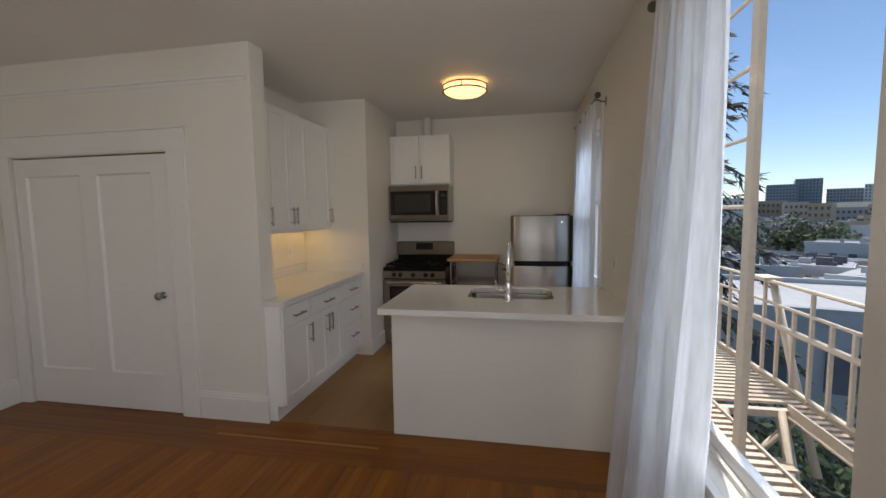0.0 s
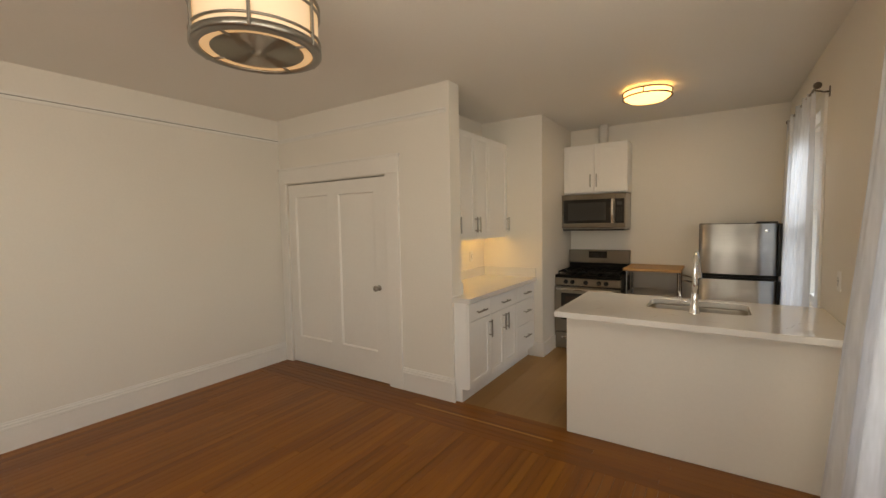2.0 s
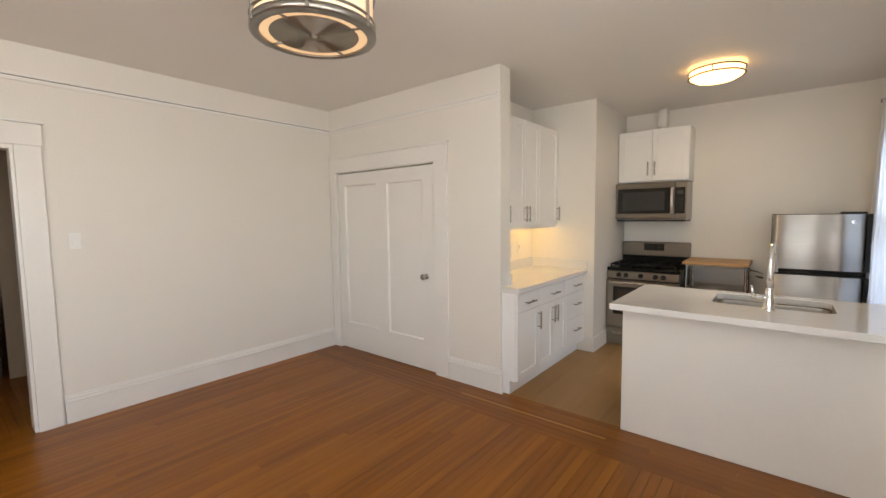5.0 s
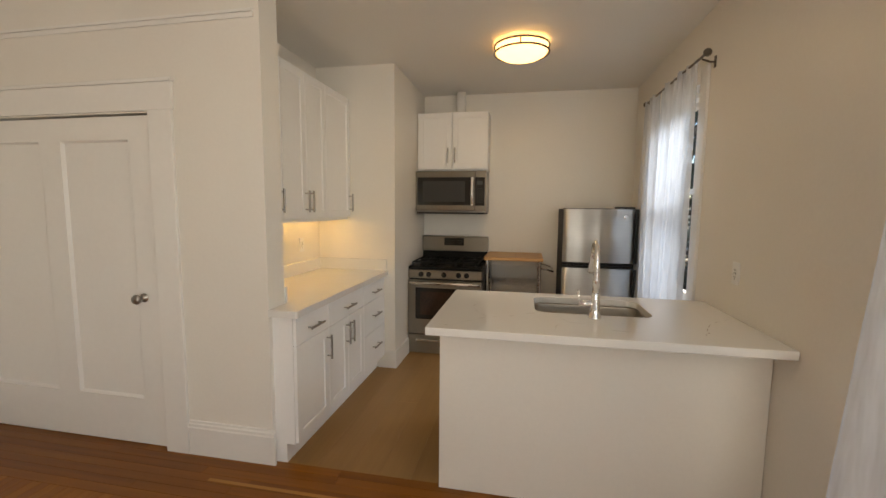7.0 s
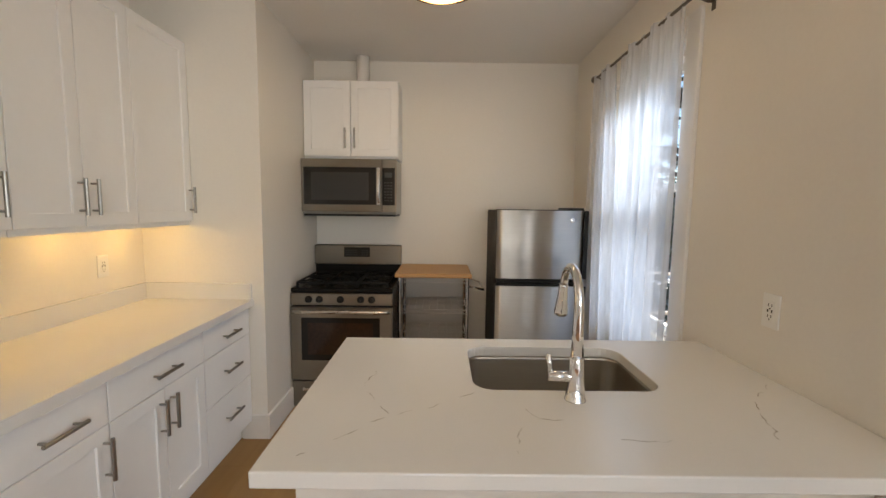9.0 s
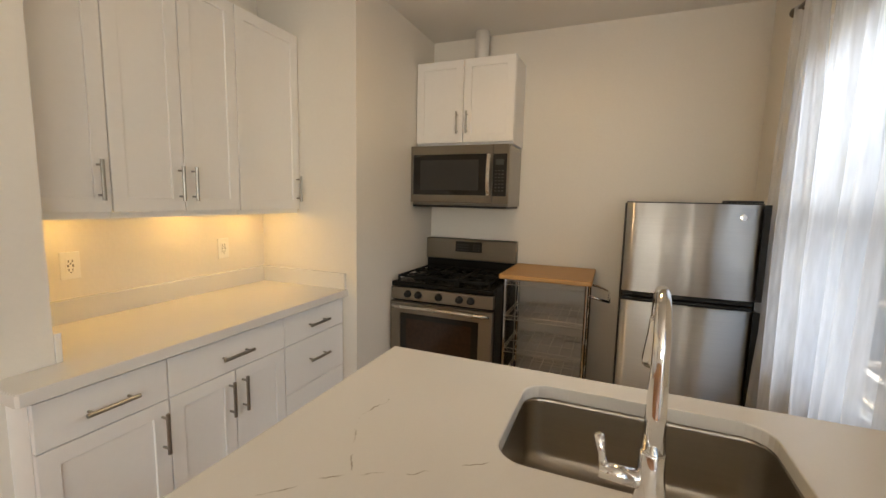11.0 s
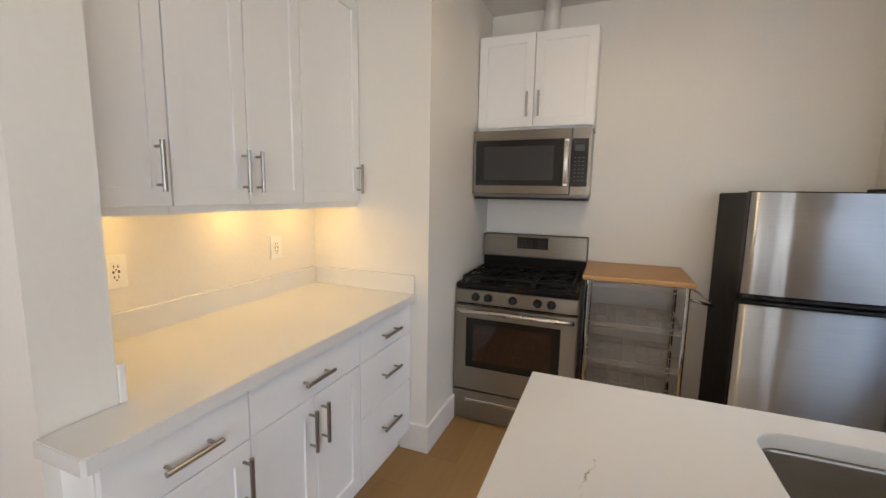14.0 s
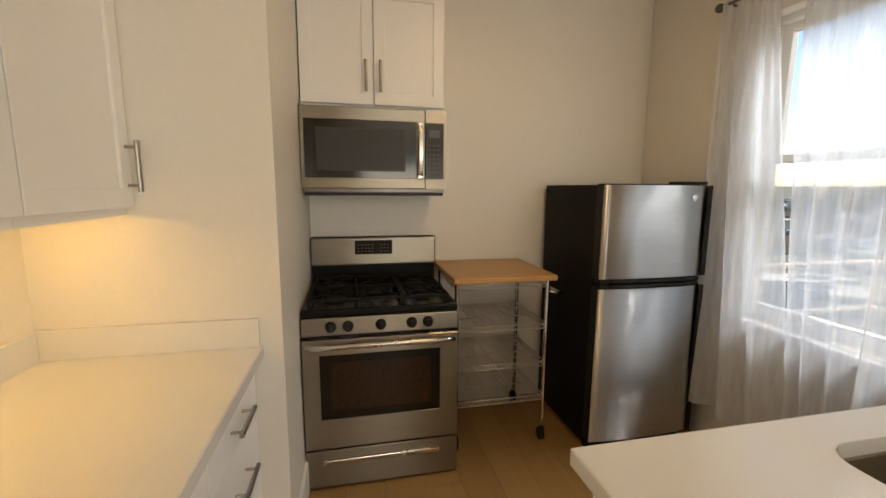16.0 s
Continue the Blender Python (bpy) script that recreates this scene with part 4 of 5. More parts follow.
def faucet():
    x, y, z = 0.079, 3.062, 0.925
    f = thing("faucet", (x, y, z), "chrome gooseneck pull-down faucet with a side lever", "faucet")
    bm = bmesh.new()
    lathe(bm, (x, y, z), [(0.033, 0), (0.033, 0.004), (0.030, 0.008), (0.026, 0.04), (0.0225, 0.09), (0.0205, 0.128), (0.0195, 0.131), (0.0, 0.131)], 28)
    part("body", bm, CHROME, f, "", True)
    R, turn, up = 0.10, radians(-3), 0.29
    sx, sy = -math.sin(turn), math.cos(turn)
    way = lambda d, h: (x + sx * d, y + sy * d, z + h)
    bm = bmesh.new()
    arc = [radians(165) * k / 16 for k in range(17)]
    pts = [way(0, 0.125), way(0, 0.20), way(0, 0.26)] + [way(R - R * math.cos(a), up + R * math.sin(a)) for a in arc]
    tube(bm, pts, [0.0195, 0.0170, 0.0155] + [0.0142 - 0.0014 * k / 16 for k in range(17)], 16)
    neck = part("spout", bm, CHROME, f, "", True)
    bm = bmesh.new()
    d0, h0 = R - R * math.cos(arc[-1]), up + R * math.sin(arc[-1])
    dd, dh = math.sin(arc[-1]), math.cos(arc[-1])
    tube(bm, [way(d0 + dd * k, h0 + dh * k) for k in (-0.004, 0.004, 0.03, 0.07, 0.10, 0.112, 0.1125)], [0.0140, 0.0150, 0.0165, 0.0205, 0.0240, 0.0235, 0.016], 20)
    part("spray_head", bm, CHROME, neck, "pull-down spray head", True)
    bm = bmesh.new()
    rod(bm, (x - 0.018, y, z + 0.072), (x - 0.084, y, z + 0.074), 0.0165, 0.0145, 20)
    tube(bm, [(x - 0.076, y, z + 0.076), (x - 0.081, y - 0.002, z + 0.105), (x - 0.088, y - 0.006, z + 0.142)], [0.0085, 0.0070, 0.0085], 10)
    part("lever", bm, CHROME, f, "side lever", True)


faucet()


# ---- ceiling lights ----
def drum_light():
    cx, cy, r, zb, zt = -1.60, 1.09, 0.275, 2.352, 2.57
    c = thing("fan_light", (cx, cy, ZC), "drum-shaped ceiling fan light with a glowing fabric shade and nickel bands", "ceiling light")
    bm = bmesh.new()
    lathe(bm, (cx, cy, 0), [(r - 0.006, zb + 0.012), (r - 0.006, zt)], 56)
    part("shade", bm, SHADE, c, "cream pleated fabric shade, lit")
    for z, h in ((zb, 0.03), (zb + 0.05, 0.008), (zt - 0.045, 0.008), (zt - 0.012, 0.014)):
        bm = bmesh.new()
        lathe(bm, (cx, cy, 0), [(r - 0.004, z), (r + 0.006, z), (r + 0.006, z + h), (r - 0.004, z + h), (r - 0.004, z)], 56)
        part("band", bm, NICKEL, c)
    for k in range(6):
        a = k * math.tau / 6 + 0.35
        bm = bmesh.new()
        rod(bm, (cx + (r + 0.004) * math.cos(a), cy + (r + 0.004) * math.sin(a), zb), (cx + (r + 0.004) * math.cos(a), cy + (r + 0.004) * math.sin(a), zt), 0.008, seg=8)
        part("upright", bm, NICKEL, c)
    bm = bmesh.new()
    lathe(bm, (cx, cy, zb), [(r, 0.0), (r - 0.035, -0.004), (r - 0.035, 0.006), (r, 0.008)], 56)
    part("bottom_ring", bm, NICKEL, c)
    bm = bmesh.new()
    lathe(bm, (cx, cy, zb), [(r - 0.036, 0.006), (r - 0.078, 0.006)], 56)
    part("diffuser", bm, SHADE, c, "glowing ring diffuser")
    for k in range(4):
        a = k * math.pi / 2 + 0.35
        bm = bmesh.new()
        tube(bm, [(cx + (r - 0.09) * math.cos(a), cy + (r - 0.09) * math.sin(a), zb + 0.002), (cx + (r - 0.03) * math.cos(a), cy + (r - 0.03) * math.sin(a), zb + 0.001)], 0.006, 8)
        part("spoke", bm, NICKEL, c)
    bm = bmesh.new()
    lathe(bm, (cx, cy, zb), [(r - 0.075, 0.004)] + [(rr, 0.002 + 0.0006 * (i % 2)) for i, rr in enumerate(np.linspace(r - 0.08, 0.03, 28))] + [(0.028, -0.006), (0.02, -0.012), (0.0, -0.013)], 48)
    part("grille", bm, SPUN, c, "ribbed nickel fan grille", True)
    bm = bmesh.new()
    lathe(bm, (cx, cy, 0), [(0.0, zt - 0.02), (r - 0.01, zt - 0.02)], 48)
    part("top_plate", bm, NICKEL, c)
    bm = bmesh.new()
    rod(bm, (cx, cy, zt - 0.02), (cx, cy, ZC), 0.016)
    lathe(bm, (cx, cy, ZC), [(0.065, -0.0005), (0.065, -0.02), (0.03, -0.05), (0.0, -0.05)], 28)
    part("stem", bm, NICKEL, c)


def bowl_light():
    cx, cy = -0.352, 4.135
    c = thing("flush_light", (cx, cy, ZC), "round flush ceiling light, lit glass bowl with bronze rings", "ceiling light")
    bm = bmesh.new()
    lathe(bm, (cx, cy, ZC), [(0.195, -0.03), (0.195, -0.065), (0.185, -0.085), (0.15, -0.105), (0.09, -0.118), (0.0, -0.122)], 48)
    part("bowl", bm, BOWL, c, "frosted glass bowl, lit", True)
    for z in (-0.03, -0.078):
        bm = bmesh.new()
        tube(bm, [(cx + 0.203 * math.cos(k * math.tau / 48), cy + 0.203 * math.sin(k * math.tau / 48), ZC + z) for k in range(48)], 0.007, 8, True)
        part("ring", bm, BRONZE, c)
    for k in range(3):
        a = k * math.tau / 3 + 0.5
        bm = bmesh.new()
        rod(bm, (cx + 0.203 * math.cos(a), cy + 0.203 * math.sin(a), ZC - 0.078), (cx + 0.203 * math.cos(a), cy + 0.203 * math.sin(a), ZC - 0.03), 0.005, seg=8)
        part("strut", bm, BRONZE, c)
    bm = bmesh.new()
    lathe(bm, (cx, cy, ZC), [(0.17, -0.001), (0.17, -0.03), (0.0, -0.03)], 40)
    part("ceiling_plate", bm, TRIM, c)


drum_light()
bowl_light()
for y in (3.25, 3.80, 4.18):
    bm = bmesh.new()
    lathe(bm, (-2.02, y, 1.397), [(0.03, 0.0), (0.03, -0.01), (0.026, -0.012), (0.0, -0.012)], 24)
    solid("puck_light", bm, PUCK, "small round warm light under the wall cabinets", "light", "lights under the cabinets")


# ---- windows, curtains ----
def sash_window(name, y0, y1, z0, z1, rail):
    w = thing(name, (XW + 0.1, (y0 + y1) / 2, z0), "white double-hung sash window", "window", kind="structure")
    xa, xb = XW + 0.085, XW + 0.125
    zm = rail
    part("frame", boxes((XW + 0.06, XW + T, y0, y0 + 0.03, z0, z1), (XW + 0.06, XW + T, y1 - 0.03, y1, z0, z1), (XW + 0.06, XW + T, y0 + 0.03, y1 - 0.03, z1 - 0.03, z1), (XW + 0.06, XW + T, y0 + 0.03, y1 - 0.03, z0, z0 + 0.02)), TRIM, w)
    for nm, x, a, b, low in (("lower_sash", xa, z0 + 0.02, zm + 0.02, 0.06), ("upper_sash", xb, zm - 0.02, z1 - 0.03, 0.04)):
        s = part(nm, boxes((x - 0.018, x + 0.018, y0 + 0.03, y0 + 0.075, a, b), (x - 0.018, x + 0.018, y1 - 0.075, y1 - 0.03, a, b), (x - 0.018, x + 0.018, y0 + 0.075, y1 - 0.075, a, a + low), (x - 0.018, x + 0.018, y0 + 0.075, y1 - 0.075, b - 0.04, b), bevel=0.003), TRIM, w)
        g = part("pane", boxes((x - 0.002, x + 0.002, y0 + 0.07, y1 - 0.07, a + low - 0.005, b - 0.035)), GLASS, s)
        g.visible_shadow = False
    part("sill", boxes((XW - 0.03, XW + 0.06, y0 - 0.03, y1 + 0.03, z0 - 0.025, z0 - 0.001), bevel=0.004), TRIM, w)
    return w


sash_window("window_1", *WINS[0], 1.62)


def tall_window(name, y0, y1, z0, z1, latch):
    w = thing(name, (XW + 0.1, (y0 + y1) / 2, z0), "tall single-pane window with a white painted frame", "window", kind="structure")
    xa = XW + 0.10
    part("frame", boxes((XW + 0.06, XW + T, y0, y0 + 0.03, z0, z1), (XW + 0.06, XW + T, y1 - 0.03, y1, z0, z1), (XW + 0.06, XW + T, y0 + 0.03, y1 - 0.03, z1 - 0.03, z1), (XW + 0.06, XW + T, y0 + 0.03, y1 - 0.03, z0, z0 + 0.02)), TRIM, w)
    s = part("sash", boxes((xa - 0.02, xa + 0.02, y0 + 0.03, y0 + 0.075, z0 + 0.02, z1 - 0.03), (xa - 0.02, xa + 0.02, y1 - 0.075, y1 - 0.03, z0 + 0.02, z1 - 0.03), (xa - 0.02, xa + 0.02, y0 + 0.075, y1 - 0.075, z0 + 0.02, z0 + 0.07), (xa - 0.02, xa + 0.02, y0 + 0.075, y1 - 0.075, z1 - 0.08, z1 - 0.03), bevel=0.003), TRIM, w)
    g = part("pane", boxes((xa - 0.002, xa + 0.002, y0 + 0.07, y1 - 0.07, z0 + 0.065, z1 - 0.075)), GLASS, s)
    g.visible_shadow = False
    part("sill", boxes((XW - 0.03, XW + 0.06, y0 - 0.03, y1 + 0.03, z0 - 0.025, z0 - 0.001), bevel=0.004), TRIM, w)
    if latch:
        part("sash_stop", boxes((XW + 0.03, XW + 0.06, y0 + 0.0, y0 + 0.05, z0, latch), bevel=0.003), TRIM, w)


tall_window("window_2", *WINS[1], 0)
tall_window("window_3", -0.8, 0.95, 0.60, 2.40, 0)
tall_window("window_4", -2.6, -0.8, 0.60, 2.40, 0)


def curtain(y0, y1, z0, z1, x, folds, hem, billow, seed, label):
    """A gathered sheer panel hung from a rod; the hem spans hem[0] to hem[1] and swings out by billow."""
    n, rows = 120, 30
    bm = bmesh.new()
    grid = []
    for j in range(rows + 1):
        v = j / rows
        z = z1 + (z0 - z1) * v
        row = []
        for i in range(n + 1):
            u = i / n
            a0, a1 = y0 + (hem[0] - y0) * v ** 1.3, y1 + (hem[1] - y1) * v ** 1.3
            y = a0 + (a1 - a0) * u + 0.008 * math.sin(6 * v + 9 * u + seed)
            amp = 0.013 + 0.024 * min(1, v * 1.8)
            a = math.tau * folds * u + 0.9 * math.sin(3.1 * u + seed) + 0.6 * math.sin(2.3 * v + 5 * u)
            fine = 0.006 * math.sin(3.7 * a + 1.3 * seed) * (1 - 0.6 * v)
            row.append(bm.verts.new((x - billow * v ** 1.4 + amp * math.sin(a) + 0.011 * math.sin(0.45 * a + 1.7 * seed) + fine, y, z)))
        grid.append(row)
    for a, b in zip(grid, grid[1:]):
        for i in range(n):
            bm.faces.new((a[i], a[i + 1], b[i + 1], b[i])).smooth = True
    return solid("curtain", bm, SHEER, label, "curtain", "sheer curtains")


def curtain_rod(y0, y1, z, x):
    r = thing("curtain_rod", (x, y0, z), "dark pewter curtain rod with ball finials above the window", "curtain rod", "curtain rods")
    bm = bmesh.new()
    rod(bm, (x, y0, z), (x, y1, z), 0.008)
    part("pole", bm, BRONZE, r)
    for y, s in ((y0, -1), (y1, 1)):
        bm = bmesh.new()
        lathe(bm, (x, y, z), [(0.0, s * 0.055), (0.012, s * 0.053), (0.022, s * 0.040), (0.024, s * 0.028), (0.016, s * 0.012), (0.010, s * 0.004), (0.010, -s * 0.004)], 16, "y")
        part("finial", bm, BRONZE, r, "", True)
        bm = bmesh.new()
        tube(bm, [(XW, y - s * 0.05, z - 0.03), (XW - 0.03, y - s * 0.05, z - 0.03), (x, y - s * 0.05, z - 0.012)], 0.006, 8)
        box(bm, XW - 0.006, XW, y - s * 0.05 - 0.012, y - s * 0.05 + 0.012, z - 0.065, z + 0.005, 0.002, 1)
        part("bracket", bm, BRONZE, r)


curtain_rod(3.66, 4.87, 2.415, 0.737)
curtain_rod(0.2, 2.24, 2.43, 0.737)
curtain(4.57, 4.87, 0.26, 2.43, 0.737, 3, (4.30, 4.82), 0.02, 1, "white sheer curtain panel hanging beside the refrigerator")
curtain(3.81, 4.46, 0.26, 2.43, 0.737, 5, (3.83, 4.32), 0.02, 4, "white sheer curtain panel over the kitchen window")
curtain(1.57, 2.15, 0.02, 2.445, 0.737, 4, (1.38, 2.19), 0.15, 7, "white sheer floor-length curtain drawn to one side")
structure("trim_window_casing", TRIM, "white painted window casing", (XW - 0.018, XW, 3.77, 3.88, 0.78, 2.40), (XW - 0.018, XW, 4.72, 4.83, 0.78, 2.40), (XW - 0.02, XW, 3.88, 4.72, 2.30, 2.40), bevel=0.003)


# ---- sockets and switch ----
def wall_plate(name, centre, face, label, category, group, switch=False):
    cx, cy, cz = centre
    p = thing(name, centre, label, category, group)
    put = {"E": lambda u0, u1, d0, d1, z0, z1: (cx + d0, cx + d1, cy + u0, cy + u1, cz + z0, cz + z1),
           "W": lambda u0, u1, d0, d1, z0, z1: (cx - d1, cx - d0, cy + u0, cy + u1, cz + z0, cz + z1)}[face]
    part("plate", boxes(put(-0.037, 0.037, 0, 0.006, -0.06, 0.06), bevel=0.0025), PLASTIC, p)
    if switch:
        part("rocker", boxes(put(-0.017, 0.017, 0.006, 0.011, -0.033, 0.033), bevel=0.002), PLASTIC, p)
        return
    part("socket_face", boxes(put(-0.018, 0.018, 0.006, 0.008, -0.034, 0.034), bevel=0.001), PLASTIC, p)
    for dz in (0.019, -0.019):
        for du in (-0.007, 0.007):
            part("slot", boxes(put(du - 0.0016, du + 0.0016, 0.0078, 0.0086, dz - 0.004, dz + 0.006)), SLOT, p)
        part("slot", boxes(put(-0.0025, 0.0025, 0.0078, 0.0086, dz - 0.013, dz - 0.008)), SLOT, p)
    for du in (-0.009, 0.009):
        part("port", boxes(put(du - 0.003, du + 0.003, 0.0078, 0.0086, -0.005, 0.005)), SLOT, p)


wall_plate("outlet", (XW, 3.262, 1.157), "W", "white double socket on the wall above the peninsula", "socket", "sockets")
wall_plate("outlet", (XN, 3.327, 1.16), "E", "white double socket on the wall over the worktop", "socket", "sockets")
wall_plate("outlet", (XN, 4.093, 1.16), "E", "white double socket on the wall over the worktop", "socket", "sockets")
wall_plate("light_switch", (XL, 0.572, 1.363), "E", "white rocker light switch on the wall by the doorway", "switch", "", True)


# ---- fire escape ----
ZPL, XR = 0.41, 1.77


def fire_escape():
    f = thing("fire_escape", (1.4, 2.8, ZPL), "cream painted steel fire escape outside the window, a little rusty", "fire escape")
    ya, yb = 0.9, 4.7
    for x, y0, y1 in ((1.02, ya, yb), (1.27, ya, 2.8), (XR, ya, yb), (1.66, ya, 2.8)):
        part("edge_beam", boxes((x - 0.006, x + 0.006, y0, y1, ZPL - 0.05, ZPL + 0.012), (x - 0.02, x + 0.02, y0, y1, ZPL - 0.055, ZPL - 0.045)), ESCAPE, f)
    for y in (ya, 2.8, yb):
        part("cross_beam", boxes((1.0, XR, y - 0.02, y + 0.02, ZPL - 0.06, ZPL - 0.02)), ESCAPE, f)
    y = ya + 0.05
    while y < yb:
        spans = ((1.03, XR - 0.01),) if y > 2.83 else ((1.03, 1.26), (1.67, XR - 0.01))
        for a, b in spans:
            part("slat", boxes((a, b, y - 0.016, y + 0.016, ZPL - 0.016, ZPL)), ESCAPE, f)
        y += 0.062
    for z, r in ((1.06, 0.012), (0.92, 0.011), (0.785, 0.019), (ZPL + 0.03, 0.014)):
        bm = bmesh.new()
        rod(bm, (XR, ya, z), (XR, yb, z), r, seg=8)
        part("rail", bm, ESCAPE, f)
    for z, r in ((1.06, 0.012), (0.785, 0.016)):
        bm = bmesh.new()
        rod(bm, (1.0, yb, z), (XR, yb, z), r, seg=8)
        part("rail", bm, ESCAPE, f)
    y, k = ya + 0.07, 0
    while y < yb:
        top = 1.06 if k % 3 == 0 else 0.92
        part("baluster", boxes((XR - 0.009, XR + 0.009, y - 0.009, y + 0.009, ZPL, top)), ESCAPE, f)
        y, k = y + 0.155, k + 1
    for y in (3.28, 4.4):
        bm = bmesh.new()
        tube(bm, [(XR + 0.03, y, 1.07), (XR + 0.03, y - 0.28, 0.5), (XR + 0.03, y - 0.52, 0.02)], 0.024, 6)
        box(bm, XR - 0.05, XR + 0.06, y - 0.06, y + 0.1, 1.06, 1.085)
        part("brace", bm, ESCAPE, f)
    for y, wd in ((2.265, 0.032), (2.62, 0.026)):
        part("ladder_stile", boxes((1.145, 1.175, y - wd, y + wd, ZPL, 4.6), bevel=0.004), ESCAPE, f)
    for k in range(11):
        bm = bmesh.new()
        rod(bm, (1.16, 2.26, 1.54 + 0.305 * k), (1.16, 2.63, 1.54 + 0.305 * k), 0.010, seg=8)
        part("rung", bm, ESCAPE, f)
    bm = bmesh.new()
    for x in (1.33, 1.62):
        tube(bm, [(x, 2.8, ZPL - 0.03), (x, 2.2, -0.9), (x, 1.6, -2.1)], 0.03, 6)
    part("drop_stringer", bm, ESCAPE, f)
    for k in range(5):
        part("drop_tread", boxes((1.33, 1.62, 2.60 - 0.15 * k, 2.72 - 0.15 * k, ZPL - 0.28 - 0.3 * k, ZPL - 0.265 - 0.3 * k)), ESCAPE, f)
    for y in (1.0, 2.8, 4.6):
        bm = bmesh.new()
        tube(bm, [(0.98, y, -0.5), (XR - 0.05, y, ZPL - 0.05)], 0.02, 6)
        part("bracket", bm, ESCAPE, f)


fire_escape()

# ---- outdoors ----
GROUND = material("hillside_ground", (0.10, 0.105, 0.085), 0.9, vary=0.35, scale=0.06, grain=0.6, bump=0.0)
# stucco colours are lightened to stand in for distance haze
STUCCO = [material("stucco_%s" % n, c, 0.8, vary=0.1, scale=0.3, grain=4, bump=0.02) for n, c in
          (("white", (0.66, 0.66, 0.64)), ("grey", (0.42, 0.44, 0.46)), ("tan", (0.55, 0.47, 0.37)), ("ochre", (0.50, 0.38, 0.25)), ("blue_grey", (0.26, 0.30, 0.34)))]
ROOFS = [material("roof_%s" % n, c, 0.75, vary=0.15, scale=0.4, grain=3, bump=0.02) for n, c in (("pale", (0.52, 0.51, 0.50)), ("grey", (0.32, 0.33, 0.34)), ("dark", (0.12, 0.12, 0.13)))]
# pane colour lifted too, painting in the haze's low contrast
PANE = material("hazed_window_glass", (0.12, 0.135, 0.16), 0.45, spec=0.2, vary=0.3, scale=0.5, bump=0.0)
LEAF = material("broad_leaves", (0.055, 0.085, 0.025), 0.6, vary=0.5, scale=1.5, grain=12, bump=0.0)
NEEDLE = material("conifer_needles", (0.022, 0.032, 0.024), 0.6, vary=0.5, scale=2, grain=14, bump=0.0)
BARK = material("bark", (0.07, 0.055, 0.045), 0.9, vary=0.3, scale=6, grain=25, bump=0.3)


def height_at(x, y):
    """The land falls away below the window and climbs to a far ridge."""
    d = math.hypot(x, y)
    z = -9.5 + 1.5 * math.sin(x * 0.021 + 1) * math.cos(y * 0.017)
    return z + 15 * max(0.0, min(1.0, (d - 170) / 330)) ** 1.3 + 5 * noise.noise((x * 0.006, y * 0.006, 0.3)) * min(1, d / 250)


def ground():
    bm = bmesh.new()
    rings, spokes = [0.9, 3, 8, 16, 30, 50, 80, 120, 170, 220, 280, 340, 400, 470, 550, 700, 1000, 1800, 3500], 64
    verts = []
    for r in rings:
        verts.append([bm.verts.new((1.0 + r * math.sin(k * math.tau / spokes), 2 + r * math.cos(k * math.tau / spokes), height_at(r * math.sin(k * math.tau / spokes), r * math.cos(k * math.tau / spokes)) if r < 1200 else -20)) for k in range(spokes)])
    for a, b in zip(verts, verts[1:]):
        for k in range(spokes):
            bm.faces.new((a[k], a[(k + 1) % spokes], b[(k + 1) % spokes], b[k])).smooth = True
    bm.faces.new(verts[0])
    solid("ground", bm, GROUND, "hilly ground below and far beyond the window", kind="structure")


ground()
UNIT = {}


def unit_box(mat, sx, sy, sz):
    key = (mat.name, sx, sy, sz)
    if key not in UNIT:
        bm = boxes((-sx / 2, sx / 2, -sy / 2, sy / 2, -sz / 2, sz / 2))
        me = bpy.data.meshes.new("pane")
        bm.to_mesh(me)
        bm.free()
        me.materials.append(mat)
        UNIT[key] = me
    return UNIT[key]


